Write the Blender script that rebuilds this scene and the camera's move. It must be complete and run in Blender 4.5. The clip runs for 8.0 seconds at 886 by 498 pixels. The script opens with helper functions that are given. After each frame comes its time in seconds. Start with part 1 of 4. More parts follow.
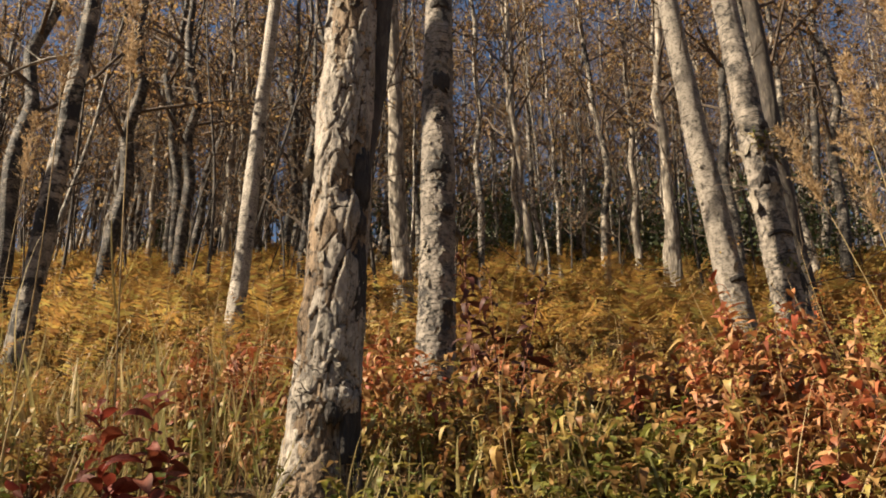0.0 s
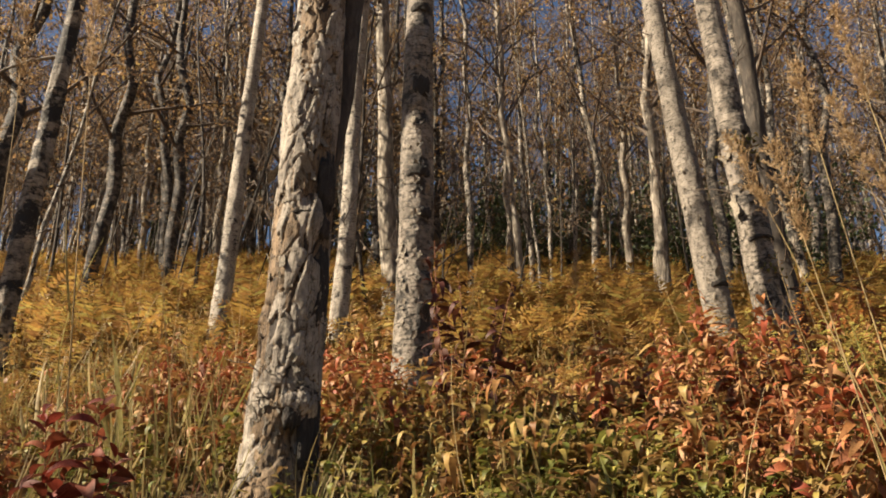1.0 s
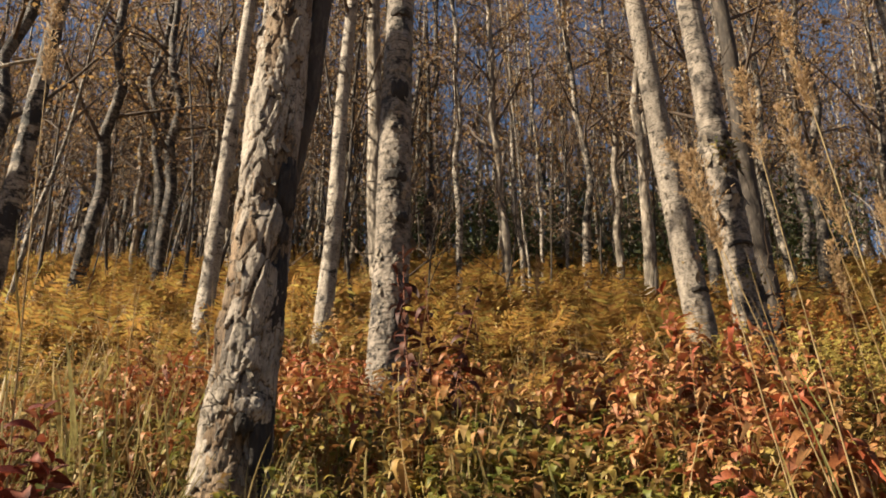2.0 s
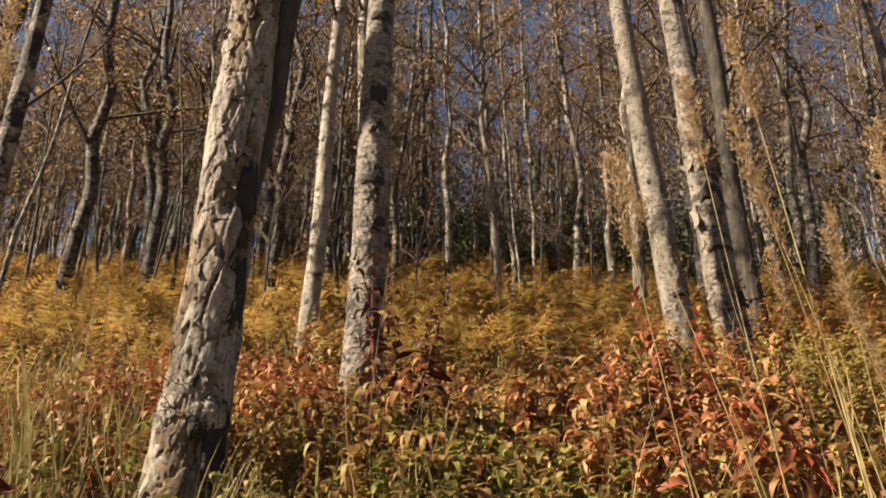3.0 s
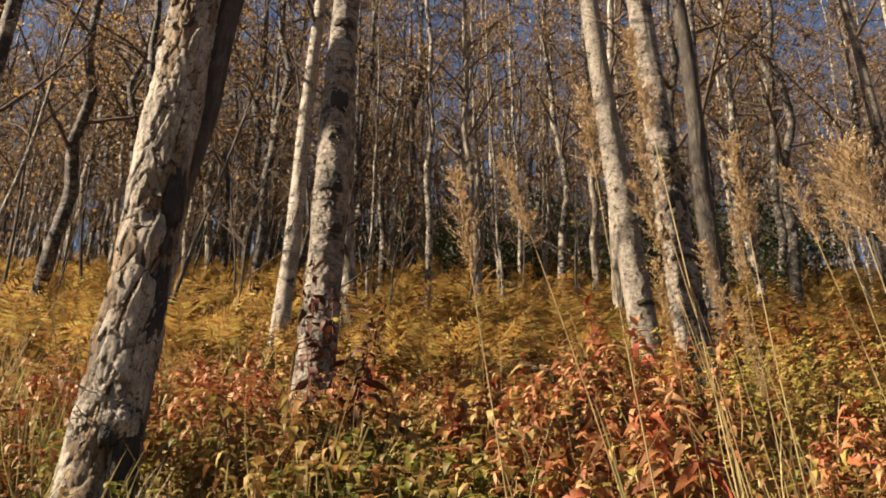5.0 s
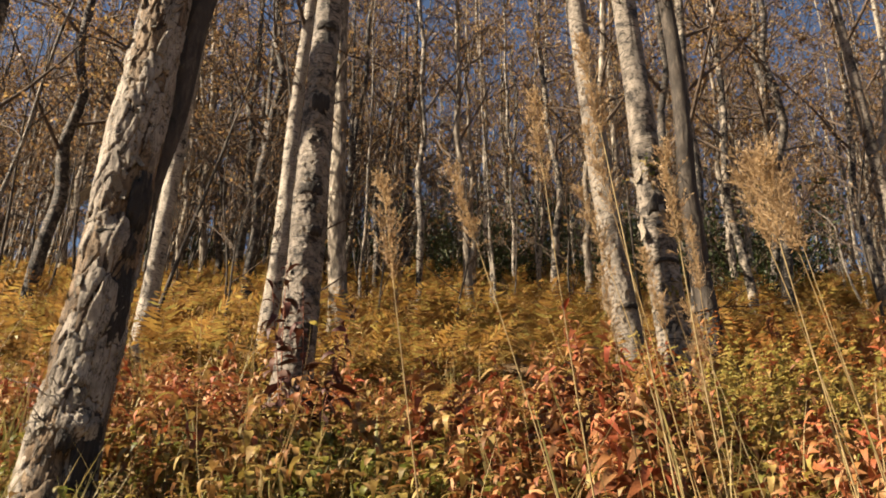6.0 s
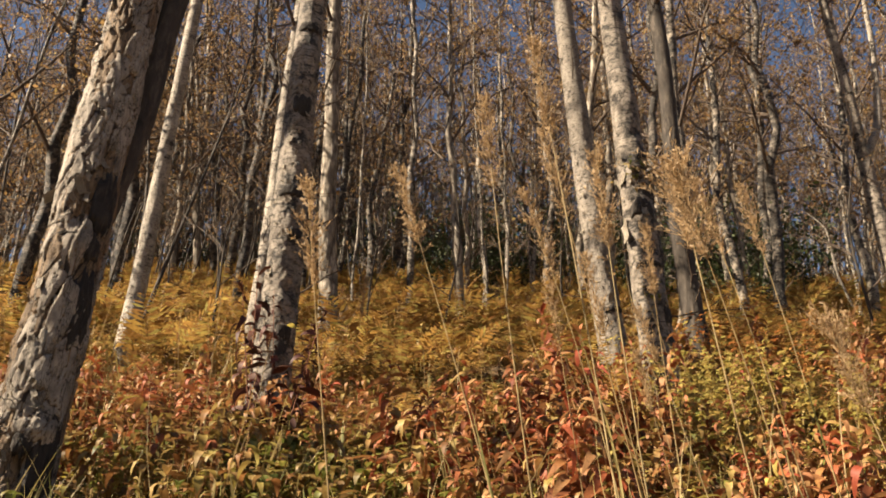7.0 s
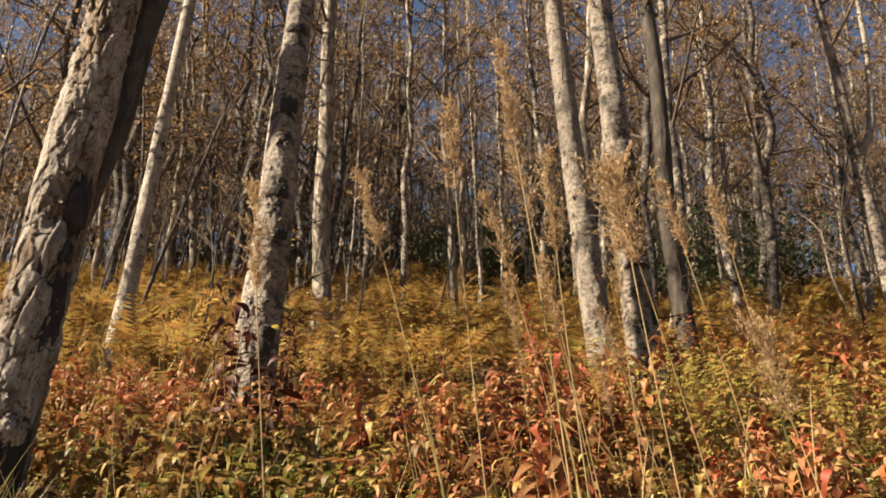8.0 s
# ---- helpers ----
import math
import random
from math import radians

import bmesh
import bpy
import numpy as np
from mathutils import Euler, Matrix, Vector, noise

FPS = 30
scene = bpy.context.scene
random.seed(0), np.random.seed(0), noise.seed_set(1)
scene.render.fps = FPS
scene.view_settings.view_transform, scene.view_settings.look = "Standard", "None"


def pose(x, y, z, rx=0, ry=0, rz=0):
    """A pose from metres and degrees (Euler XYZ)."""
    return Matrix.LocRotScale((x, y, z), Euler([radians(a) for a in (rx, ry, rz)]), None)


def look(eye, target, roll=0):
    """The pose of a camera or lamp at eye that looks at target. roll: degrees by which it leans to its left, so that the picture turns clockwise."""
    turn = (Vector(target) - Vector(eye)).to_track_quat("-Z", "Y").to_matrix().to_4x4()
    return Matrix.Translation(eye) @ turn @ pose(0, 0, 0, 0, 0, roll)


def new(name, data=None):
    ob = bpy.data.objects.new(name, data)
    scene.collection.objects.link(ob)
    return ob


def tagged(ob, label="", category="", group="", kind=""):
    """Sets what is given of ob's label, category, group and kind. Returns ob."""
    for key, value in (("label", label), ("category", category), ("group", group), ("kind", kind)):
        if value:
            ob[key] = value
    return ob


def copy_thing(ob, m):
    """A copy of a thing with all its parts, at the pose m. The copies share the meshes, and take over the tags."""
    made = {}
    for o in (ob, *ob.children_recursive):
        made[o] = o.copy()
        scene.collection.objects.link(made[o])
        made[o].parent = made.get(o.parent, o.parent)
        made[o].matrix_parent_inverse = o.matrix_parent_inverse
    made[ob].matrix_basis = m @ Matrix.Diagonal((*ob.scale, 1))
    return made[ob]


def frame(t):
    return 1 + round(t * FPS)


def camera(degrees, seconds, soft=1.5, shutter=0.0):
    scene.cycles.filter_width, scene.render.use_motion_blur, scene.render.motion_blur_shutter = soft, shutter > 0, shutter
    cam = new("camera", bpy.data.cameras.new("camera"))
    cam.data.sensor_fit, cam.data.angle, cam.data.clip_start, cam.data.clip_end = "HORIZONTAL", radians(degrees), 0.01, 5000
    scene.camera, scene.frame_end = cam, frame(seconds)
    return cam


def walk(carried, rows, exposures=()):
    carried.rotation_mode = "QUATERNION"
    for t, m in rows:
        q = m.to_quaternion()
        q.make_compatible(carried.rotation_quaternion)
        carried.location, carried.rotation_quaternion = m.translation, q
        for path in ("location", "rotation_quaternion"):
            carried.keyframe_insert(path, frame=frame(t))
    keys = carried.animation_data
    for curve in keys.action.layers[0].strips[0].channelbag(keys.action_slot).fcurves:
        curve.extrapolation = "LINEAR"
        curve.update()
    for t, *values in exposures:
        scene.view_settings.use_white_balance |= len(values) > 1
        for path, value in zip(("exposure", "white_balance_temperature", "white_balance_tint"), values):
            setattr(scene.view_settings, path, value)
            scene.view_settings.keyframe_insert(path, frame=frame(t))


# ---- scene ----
cam = camera(56.9, 8.0, soft=1.8)
METRES, EYE, TILT, LEAN, TURN = 1.2, 0.95, 21.0, 0.0, 0.0
ROWS = [
    (0.0, 0.0, 0.0, 0.0, 0.0, 0.0, -0.0),
    (0.5, 0.0557, 0.0026, 0.0045, -0.11, 0.08, -0.11),
    (1.0, 0.1211, 0.0048, 0.0071, -0.16, 0.2, -0.19),
    (1.5, 0.1905, 0.0059, 0.0113, -0.2, 0.32, -0.3),
    (3.0, 0.3961, 0.0102, 0.0223, -0.32, 0.65, -0.63),
    (3.5, 0.4663, 0.0117, 0.0265, -0.34, 0.74, -0.73),
    (4.0, 0.5353, 0.0153, 0.0308, -0.37, 0.87, -0.82),
    (4.5, 0.5968, 0.0154, 0.0351, -0.37, 0.95, -0.93),
    (6.0, 0.7822, 0.0218, 0.0454, -0.36, 1.21, -1.14),
    (6.5, 0.8464, 0.0269, 0.0504, -0.35, 1.27, -1.23),
    (7.0, 0.9061, 0.0333, 0.0536, -0.37, 1.34, -1.28),
    (7.5, 0.9569, 0.0326, 0.0586, -0.36, 1.38, -1.34),
    (8.0, 0.9969, 0.0353, 0.0609, -0.34, 1.38, -1.37),
]
walk(cam, [(t, pose(0, 0, EYE, TILT, LEAN, TURN) @ pose(METRES * x, METRES * y, METRES * z, 90 + pitch, roll, yaw)) for t, x, y, z, yaw, pitch, roll in ROWS],
     exposures=((0.0, 1.78, 6720, 10), (8.0, 1.95, 6850, 12)))

# ---- world, sun, exposure ----
SUN_AZ, SUN_EL = 258.0, 38.0          # degrees, clockwise from +y, and above the horizon
world = bpy.data.worlds.new("world")
scene.world = world
world.use_nodes = True
wn = world.node_tree.nodes
sky = wn.new("ShaderNodeTexSky")
sky.sky_type = "NISHITA"
sky.sun_disc = False
sky.sun_elevation = radians(SUN_EL)
sky.sun_rotation = radians(SUN_AZ)
sky.air_density, sky.dust_density, sky.ozone_density = 1.0, 0.4, 2.0
wn["Background"].inputs["Strength"].default_value = 0.027
world.node_tree.links.new(sky.outputs[0], wn["Background"].inputs["Color"])
sun = new("sun", bpy.data.lights.new("sun", "SUN"))
sun.data.energy, sun.data.angle, sun.data.color = 5.0, radians(0.6), (1.0, 0.86, 0.66)
az, el = radians(SUN_AZ), radians(SUN_EL)
to_sun = Vector((math.sin(az) * math.cos(el), math.cos(az) * math.cos(el), math.sin(el)))
sun.matrix_world = look(to_sun * 40, (0, 0, 0))


# ---- materials ----
def nodes_of(name, rough=0.8):
    mat = bpy.data.materials.new(name)
    mat.use_nodes = True
    nt = mat.node_tree
    b = nt.nodes["Principled BSDF"]
    b.inputs["Roughness"].default_value = rough
    return mat, nt, b


def node(nt, kind, **values):
    n = nt.nodes.new(kind)
    for k, v in values.items():
        n.inputs[k.replace("_", " ")].default_value = v
    return n


def ramp(nt, source, stops):
    r = nt.nodes.new("ShaderNodeValToRGB")
    els = r.color_ramp.elements
    while len(els) < len(stops):
        els.new(0.5)
    for e, (p, c) in zip(els, stops):
        e.position = p
        e.color = (*c, 1) if len(c) == 3 else c
    nt.links.new(source, r.inputs[0])
    return r.outputs[0]


def mix(nt, fac, a, b, blend="MIX"):
    m = nt.nodes.new("ShaderNodeMix")
    m.data_type, m.blend_type = "RGBA", blend
    for i, v in ((0, fac), (6, a), (7, b)):
        if isinstance(v, (int, float)):
            m.inputs[i].default_value = v
        elif isinstance(v, tuple):
            m.inputs[i].default_value = (*v, 1)
        else:
            nt.links.new(v, m.inputs[i])
    return m.outputs[2]


def maths(nt, op, a, b=0.0):
    m = nt.nodes.new("ShaderNodeMath")
    m.operation = op
    for i, v in ((0, a), (1, b)):
        if isinstance(v, (int, float)):
            m.inputs[i].default_value = v
        else:
            nt.links.new(v, m.inputs[i])
    return m.outputs[0]


def coords(nt, scale, shifted=True):
    """Object coordinates, stretched, and moved by a random step for each object."""
    tc = nt.nodes.new("ShaderNodeTexCoord")
    mp = nt.nodes.new("ShaderNodeMapping")
    mp.inputs["Scale"].default_value = scale
    nt.links.new(tc.outputs["Object"], mp.inputs["Vector"])
    if shifted:
        oi = nt.nodes.new("ShaderNodeObjectInfo")
        mul = maths(nt, "MULTIPLY", oi.outputs["Random"], 37.0)
        nt.links.new(mul, mp.inputs["Location"])
    return mp.outputs[0]


def noise_tex(nt, vector, scale, detail=4.0, rough=0.6):
    n = node(nt, "ShaderNodeTexNoise", Scale=scale, Detail=detail, Roughness=rough)
    nt.links.new(vector, n.inputs["Vector"])
    return n.outputs["Fac"]


def bump(nt, b, height, strength, distance):
    n = node(nt, "ShaderNodeBump", Strength=strength, Distance=distance)
    nt.links.new(height, n.inputs["Height"])
    nt.links.new(n.outputs[0], b.inputs["Normal"])


def leaf_material(name, stops, through_light=0.3, rough=0.55, patch=6.0):
    """A thin leaf: each leaf takes its own tint from the ramp; some light passes through it."""
    mat, nt, b = nodes_of(name, rough)
    geo = nt.nodes.new("ShaderNodeNewGeometry")
    oi = nt.nodes.new("ShaderNodeObjectInfo")
    total = maths(nt, "ADD", geo.outputs["Random Per Island"], oi.outputs["Random"])
    pick = maths(nt, "FRACT", total)
    base = ramp(nt, pick, stops)
    spots = noise_tex(nt, coords(nt, (1, 1, 1)), 28.0 * patch / 6.0, 3.0)
    tint = ramp(nt, spots, [(0.3, (0.44, 0.39, 0.36)), (0.55, (0.72, 0.72, 0.72)), (0.8, (0.88, 0.85, 0.76))])
    col = mix(nt, 1.0, base, tint, "MULTIPLY")
    nt.links.new(col, b.inputs["Base Color"])
    b.inputs["Specular IOR Level"].default_value = 0.3
    tr = nt.nodes.new("ShaderNodeBsdfTranslucent")
    nt.links.new(col, tr.inputs["Color"])
    ms = nt.nodes.new("ShaderNodeMixShader")
    ms.inputs[0].default_value = through_light
    nt.links.new(b.outputs[0], ms.inputs[1])
    nt.links.new(tr.outputs[0], ms.inputs[2])
    nt.links.new(ms.outputs[0], nt.nodes["Material Output"].inputs["Surface"])
    return mat


def birch_bark(name, light, grey, dark, dark_share, scale=1.0, scaly=0.0):
    """Pale bark with a chalky skin, short dark bands across it, black scars, and scales with dark rims."""
    mat, nt, b = nodes_of(name, 0.8)
    skin = ramp(nt, noise_tex(nt, coords(nt, (4 * scale, 4 * scale, 2.6 * scale)), 2.4, 8.0, 0.72), [(0.36, grey), (0.56, light)])
    fine = ramp(nt, noise_tex(nt, coords(nt, (10 * scale, 10 * scale, 22 * scale)), 3.5, 6.0, 0.75), [(0.36, (0.3, 0.27, 0.24)), (0.5, (0.95, 0.94, 0.92)), (0.7, (1.12, 1.1, 1.06))])
    col = mix(nt, 1.0, skin, fine, "MULTIPLY")
    bands = noise_tex(nt, coords(nt, (5 * scale, 5 * scale, 44 * scale)), 1.6, 3.0, 0.6)
    band = ramp(nt, bands, [(0.6, (0, 0, 0)), (0.66, (1, 1, 1))])
    scars = noise_tex(nt, coords(nt, (7 * scale, 7 * scale, 9 * scale)), 1.2, 8.0, 0.72)
    scar = ramp(nt, scars, [(0.66 - dark_share, (0, 0, 0)), (0.71 - dark_share, (1, 1, 1))])
    marks = mix(nt, 1.0, band, scar, "LIGHTEN")
    if scaly:
        specks = noise_tex(nt, coords(nt, (22 * scale, 22 * scale, 26 * scale)), 1.5, 5.0, 0.7)
        speck = ramp(nt, specks, [(0.6 - scaly, (0, 0, 0)), (0.65 - scaly, (0.85, 0.85, 0.85))])
        marks = mix(nt, 1.0, marks, speck, "LIGHTEN")
    col = mix(nt, marks, col, dark)
    col = mix(nt, 1.0, col, (0.52, 0.51, 0.5), "MULTIPLY")
    nt.links.new(col, b.inputs["Base Color"])
    high = maths(nt, "SUBTRACT", noise_tex(nt, coords(nt, (14 * scale, 14 * scale, 8 * scale)), 3.0, 8.0, 0.75), maths(nt, "MULTIPLY", marks, 0.6))
    bump(nt, b, high, 1.0, 0.015)
    return mat


def rough_bark(name, light, mid, dark, scale=1.0):
    """Grey bark, furrowed along the trunk, with paler plates between the furrows."""
    mat, nt, b = nodes_of(name, 0.9)
    plates = noise_tex(nt, coords(nt, (16 * scale, 16 * scale, 4.5 * scale)), 1.5, 5.0, 0.65)
    blot = noise_tex(nt, coords(nt, (3 * scale, 3 * scale, 1.6 * scale)), 1.8, 4.0, 0.6)
    col = ramp(nt, plates, [(0.36, dark), (0.5, mid), (0.62, light)])
    col = mix(nt, ramp(nt, blot, [(0.42, (0, 0, 0)), (0.62, (0.75, 0.75, 0.75))]), col, mid)
    col = mix(nt, 1.0, col, (0.78, 0.78, 0.78), "MULTIPLY")
    nt.links.new(col, b.inputs["Base Color"])
    bump(nt, b, plates, 1.0, 0.02)
    return mat


def peeling_bark(name):
    """Cream outer bark that has split into plates and peeled to a tan inner skin (the "peel" layer)."""
    mat, nt, b = nodes_of(name, 0.85)
    at = nt.nodes.new("ShaderNodeAttribute")
    at.attribute_name = "peel"
    outer = ramp(nt, noise_tex(nt, coords(nt, (6, 6, 4)), 2.0, 6.0, 0.7), [(0.32, (0.2, 0.172, 0.142)), (0.47, (0.46, 0.405, 0.335)), (0.62, (0.7, 0.635, 0.54))])
    inner = ramp(nt, noise_tex(nt, coords(nt, (22, 22, 5)), 1.5, 5.0, 0.7), [(0.32, (0.1, 0.065, 0.04)), (0.5, (0.36, 0.245, 0.14)), (0.68, (0.52, 0.38, 0.24))])
    col = mix(nt, ramp(nt, at.outputs["Fac"], [(0.42, (0, 0, 0)), (0.5, (1, 1, 1))]), outer, inner)
    specks = ramp(nt, noise_tex(nt, coords(nt, (24, 24, 22)), 1.6, 6.0, 0.75), [(0.38, (0.1, 0.08, 0.06)), (0.45, (1, 1, 1))])
    rough_parts = ramp(nt, noise_tex(nt, coords(nt, (5, 5, 3)), 1.6, 4.0, 0.6), [(0.46, (0, 0, 0)), (0.56, (1, 1, 1))])
    col = mix(nt, rough_parts, col, mix(nt, 1.0, col, specks, "MULTIPLY"))
    hollows = ramp(nt, noise_tex(nt, coords(nt, (9, 9, 6)), 1.3, 6.0, 0.7), [(0.62, (0, 0, 0)), (0.66, (1, 1, 1))])
    col = mix(nt, hollows, col, (0.06, 0.042, 0.03))
    lich = ramp(nt, noise_tex(nt, coords(nt, (5, 5, 5)), 1.3, 5.0, 0.7), [(0.56, (0, 0, 0)), (0.7, (0.6, 0.6, 0.6))])
    col = mix(nt, lich, col, (0.3, 0.28, 0.23))
    split = noise_tex(nt, coords(nt, (26, 26, 3.2)), 1.3, 5.0, 0.65)
    split = ramp(nt, split, [(0.475, (1, 1, 1)), (0.497, (0.12, 0.09, 0.07)), (0.503, (0.12, 0.09, 0.07)), (0.525, (1, 1, 1))])
    col = mix(nt, 0.8, col, split, "MULTIPLY")
    crack = ramp(nt, at.outputs["Fac"], [(0.93, (0, 0, 0)), (0.97, (1, 1, 1))])
    col = mix(nt, crack, col, (0.05, 0.035, 0.025))
    col = mix(nt, 1.0, col, (0.44, 0.43, 0.422), "MULTIPLY")
    nt.links.new(col, b.inputs["Base Color"])
    bump(nt, b, noise_tex(nt, coords(nt, (30, 30, 16)), 2.0, 6.0, 0.75), 0.7, 0.01)
    return mat


BARK_PEEL = peeling_bark("peeling bark")
BARK_WHITE = birch_bark("white birch bark", (0.65, 0.595, 0.52), (0.32, 0.282, 0.235), (0.035, 0.028, 0.022), 0.09)
BARK_WOOD = birch_bark("blotched birch bark", (0.66, 0.6, 0.52), (0.25, 0.215, 0.175), (0.03, 0.024, 0.019), 0.15, 0.75)
BARK_PATCHY = birch_bark("patchy birch bark", (0.54, 0.48, 0.4), (0.16, 0.135, 0.11), (0.025, 0.02, 0.016), 0.18, 0.6)
BARK_SCALY = birch_bark("scaly birch bark", (0.47, 0.415, 0.355), (0.185, 0.158, 0.128), (0.04, 0.032, 0.025), 0.13, 0.7, 0.03)
BARK_PALE = birch_bark("pale streaked birch bark", (0.47, 0.42, 0.36), (0.22, 0.19, 0.16), (0.07, 0.056, 0.045), 0.06, 0.95, 0.03)
BARK_GREY = rough_bark("grey furrowed bark", (0.5, 0.44, 0.36), (0.19, 0.16, 0.125), (0.035, 0.028, 0.022), 0.7)
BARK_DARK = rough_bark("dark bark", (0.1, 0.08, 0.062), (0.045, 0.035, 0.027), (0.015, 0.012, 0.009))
BARK_MOTTLED = birch_bark("dark mottled bark", (0.4, 0.35, 0.295), (0.085, 0.07, 0.057), (0.03, 0.024, 0.019), 0.19, 0.8, 0.07)
TWIG = rough_bark("twig bark", (0.17, 0.118, 0.078), (0.08, 0.055, 0.038), (0.03, 0.021, 0.015), 2.0)
CROWN_LEAF = leaf_material("autumn birch leaves", [(0.0, (0.42, 0.28, 0.115)), (0.3, (0.33, 0.2, 0.09)), (0.6, (0.23, 0.14, 0.075)), (0.85, (0.31, 0.185, 0.085)), (1.0, (0.45, 0.34, 0.13))], 0.5)
FERN_LEAF = leaf_material("golden fern", [(0.0, (0.5, 0.32, 0.085)), (0.25, (0.43, 0.235, 0.068)), (0.45, (0.25, 0.13, 0.05)), (0.62, (0.39, 0.22, 0.07)), (0.8, (0.52, 0.38, 0.105)), (1.0, (0.36, 0.32, 0.1))], 0.42)
RED_LEAF = leaf_material("red willowherb leaf", [(0.0, (0.31, 0.065, 0.0312)), (0.2, (0.42, 0.14, 0.0546)), (0.36, (0.47, 0.265, 0.109)), (0.5, (0.22, 0.055, 0.0265)), (0.68, (0.49, 0.29, 0.125)), (0.84, (0.4, 0.105, 0.0429)), (0.94, (0.33, 0.22, 0.0663)), (1.0, (0.38, 0.08, 0.0351))], 0.24, 0.6)
CRIMSON_LEAF = leaf_material("crimson leaf", [(0.0, (0.31, 0.055, 0.034)), (0.35, (0.19, 0.04, 0.027)), (0.6, (0.4, 0.13, 0.06)), (0.8, (0.12, 0.03, 0.02)), (1.0, (0.34, 0.08, 0.042))], 0.3, 0.65)
# willowherb red taken down: its backlit shade is put into the leaf colour
SHADED_RED_LEAF = leaf_material("red leaf with painted shade", [(0.0, (0.06, 0.02, 0.015)), (0.5, (0.1, 0.028, 0.02)), (0.8, (0.045, 0.022, 0.016)), (1.0, (0.15, 0.055, 0.032))], 0.15, 0.65)
BROWN_LEAF = leaf_material("dry brown leaf", [(0.0, (0.42, 0.28, 0.096)), (0.25, (0.37, 0.17, 0.06)), (0.45, (0.22, 0.11, 0.0416)), (0.65, (0.46, 0.33, 0.12)), (0.85, (0.34, 0.25, 0.068)), (1.0, (0.38, 0.32, 0.088))], 0.3)
GREEN_LEAF = leaf_material("fading green leaf", [(0.0, (0.239, 0.23, 0.0508)), (0.3, (0.138, 0.175, 0.0391)), (0.5, (0.442, 0.368, 0.0859)), (0.72, (0.368, 0.23, 0.0935)), (0.88, (0.184, 0.11, 0.0469)), (1.0, (0.313, 0.285, 0.0704))], 0.36)
YELLOW_LEAF = leaf_material("yellow leaf", [(0.0, (0.66, 0.52, 0.1)), (1.0, (0.52, 0.44, 0.12))], 0.35)
GRASS = leaf_material("fading grass", [(0.0, (0.36, 0.31, 0.11)), (0.3, (0.5, 0.39, 0.18)), (0.55, (0.25, 0.26, 0.085)), (0.75, (0.4, 0.33, 0.12)), (1.0, (0.5, 0.37, 0.17))], 0.35)
PALE_LEAF = leaf_material("pale yellow-green leaf", [(0.0, (0.6, 0.49, 0.14)), (0.35, (0.45, 0.41, 0.11)), (0.6, (0.58, 0.42, 0.13)), (0.8, (0.36, 0.24, 0.075)), (1.0, (0.5, 0.41, 0.12))], 0.5)
ORANGE_LEAF = leaf_material("orange leaf", [(0.0, (0.62, 0.26, 0.072)), (0.4, (0.54, 0.19, 0.063)), (0.7, (0.66, 0.4, 0.126)), (1.0, (0.42, 0.17, 0.063))], 0.4)
STRAW = leaf_material("straw", [(0.0, (0.5, 0.38, 0.19)), (0.5, (0.41, 0.29, 0.135)), (1.0, (0.54, 0.43, 0.235))], 0.3)
PLUME = leaf_material("grass plume", [(0.0, (0.5, 0.35, 0.185)), (0.5, (0.6, 0.43, 0.25)), (1.0, (0.42, 0.29, 0.15))], 0.45)
EVERGREEN = leaf_material("dark green shrub leaf", [(0.0, (0.05, 0.075, 0.02)), (0.5, (0.035, 0.055, 0.018)), (1.0, (0.09, 0.11, 0.03))], 0.2)


def ground_material():
    mat, nt, b = nodes_of("leaf mould", 0.95)
    big = noise_tex(nt, coords(nt, (1, 1, 1), False), 1.3, 5.0)
    small = noise_tex(nt, coords(nt, (1, 1, 1), False), 24.0, 6.0, 0.75)
    col = ramp(nt, small, [(0.3, (0.04, 0.028, 0.017)), (0.5, (0.15, 0.095, 0.045)), (0.68, (0.34, 0.22, 0.09))])
    far = ramp(nt, big, [(0.35, (0.65, 0.6, 0.5)), (0.65, (1.25, 1.1, 0.8))])
    nt.links.new(mix(nt, 1.0, col, far, "MULTIPLY"), b.inputs["Base Color"])
    bump(nt, b, small, 1.0, 0.05)
    return mat


GROUND = ground_material()


# ---- mesh makers ----
def mesh_of(name, verts, quads, smooth=True):
    verts, quads = np.asarray(verts, "f"), np.asarray(quads, "i")
    me = bpy.data.meshes.new(name)
    me.vertices.add(len(verts))
    me.vertices.foreach_set("co", verts.ravel())
    me.loops.add(quads.size)
    me.loops.foreach_set("vertex_index", quads.ravel())
    me.polygons.add(len(quads))
    me.polygons.foreach_set("loop_start", np.arange(0, quads.size, 4, dtype="i"))
    me.polygons.foreach_set("use_smooth", np.full(len(quads), smooth))
    me.update(calc_edges=True)
    return me


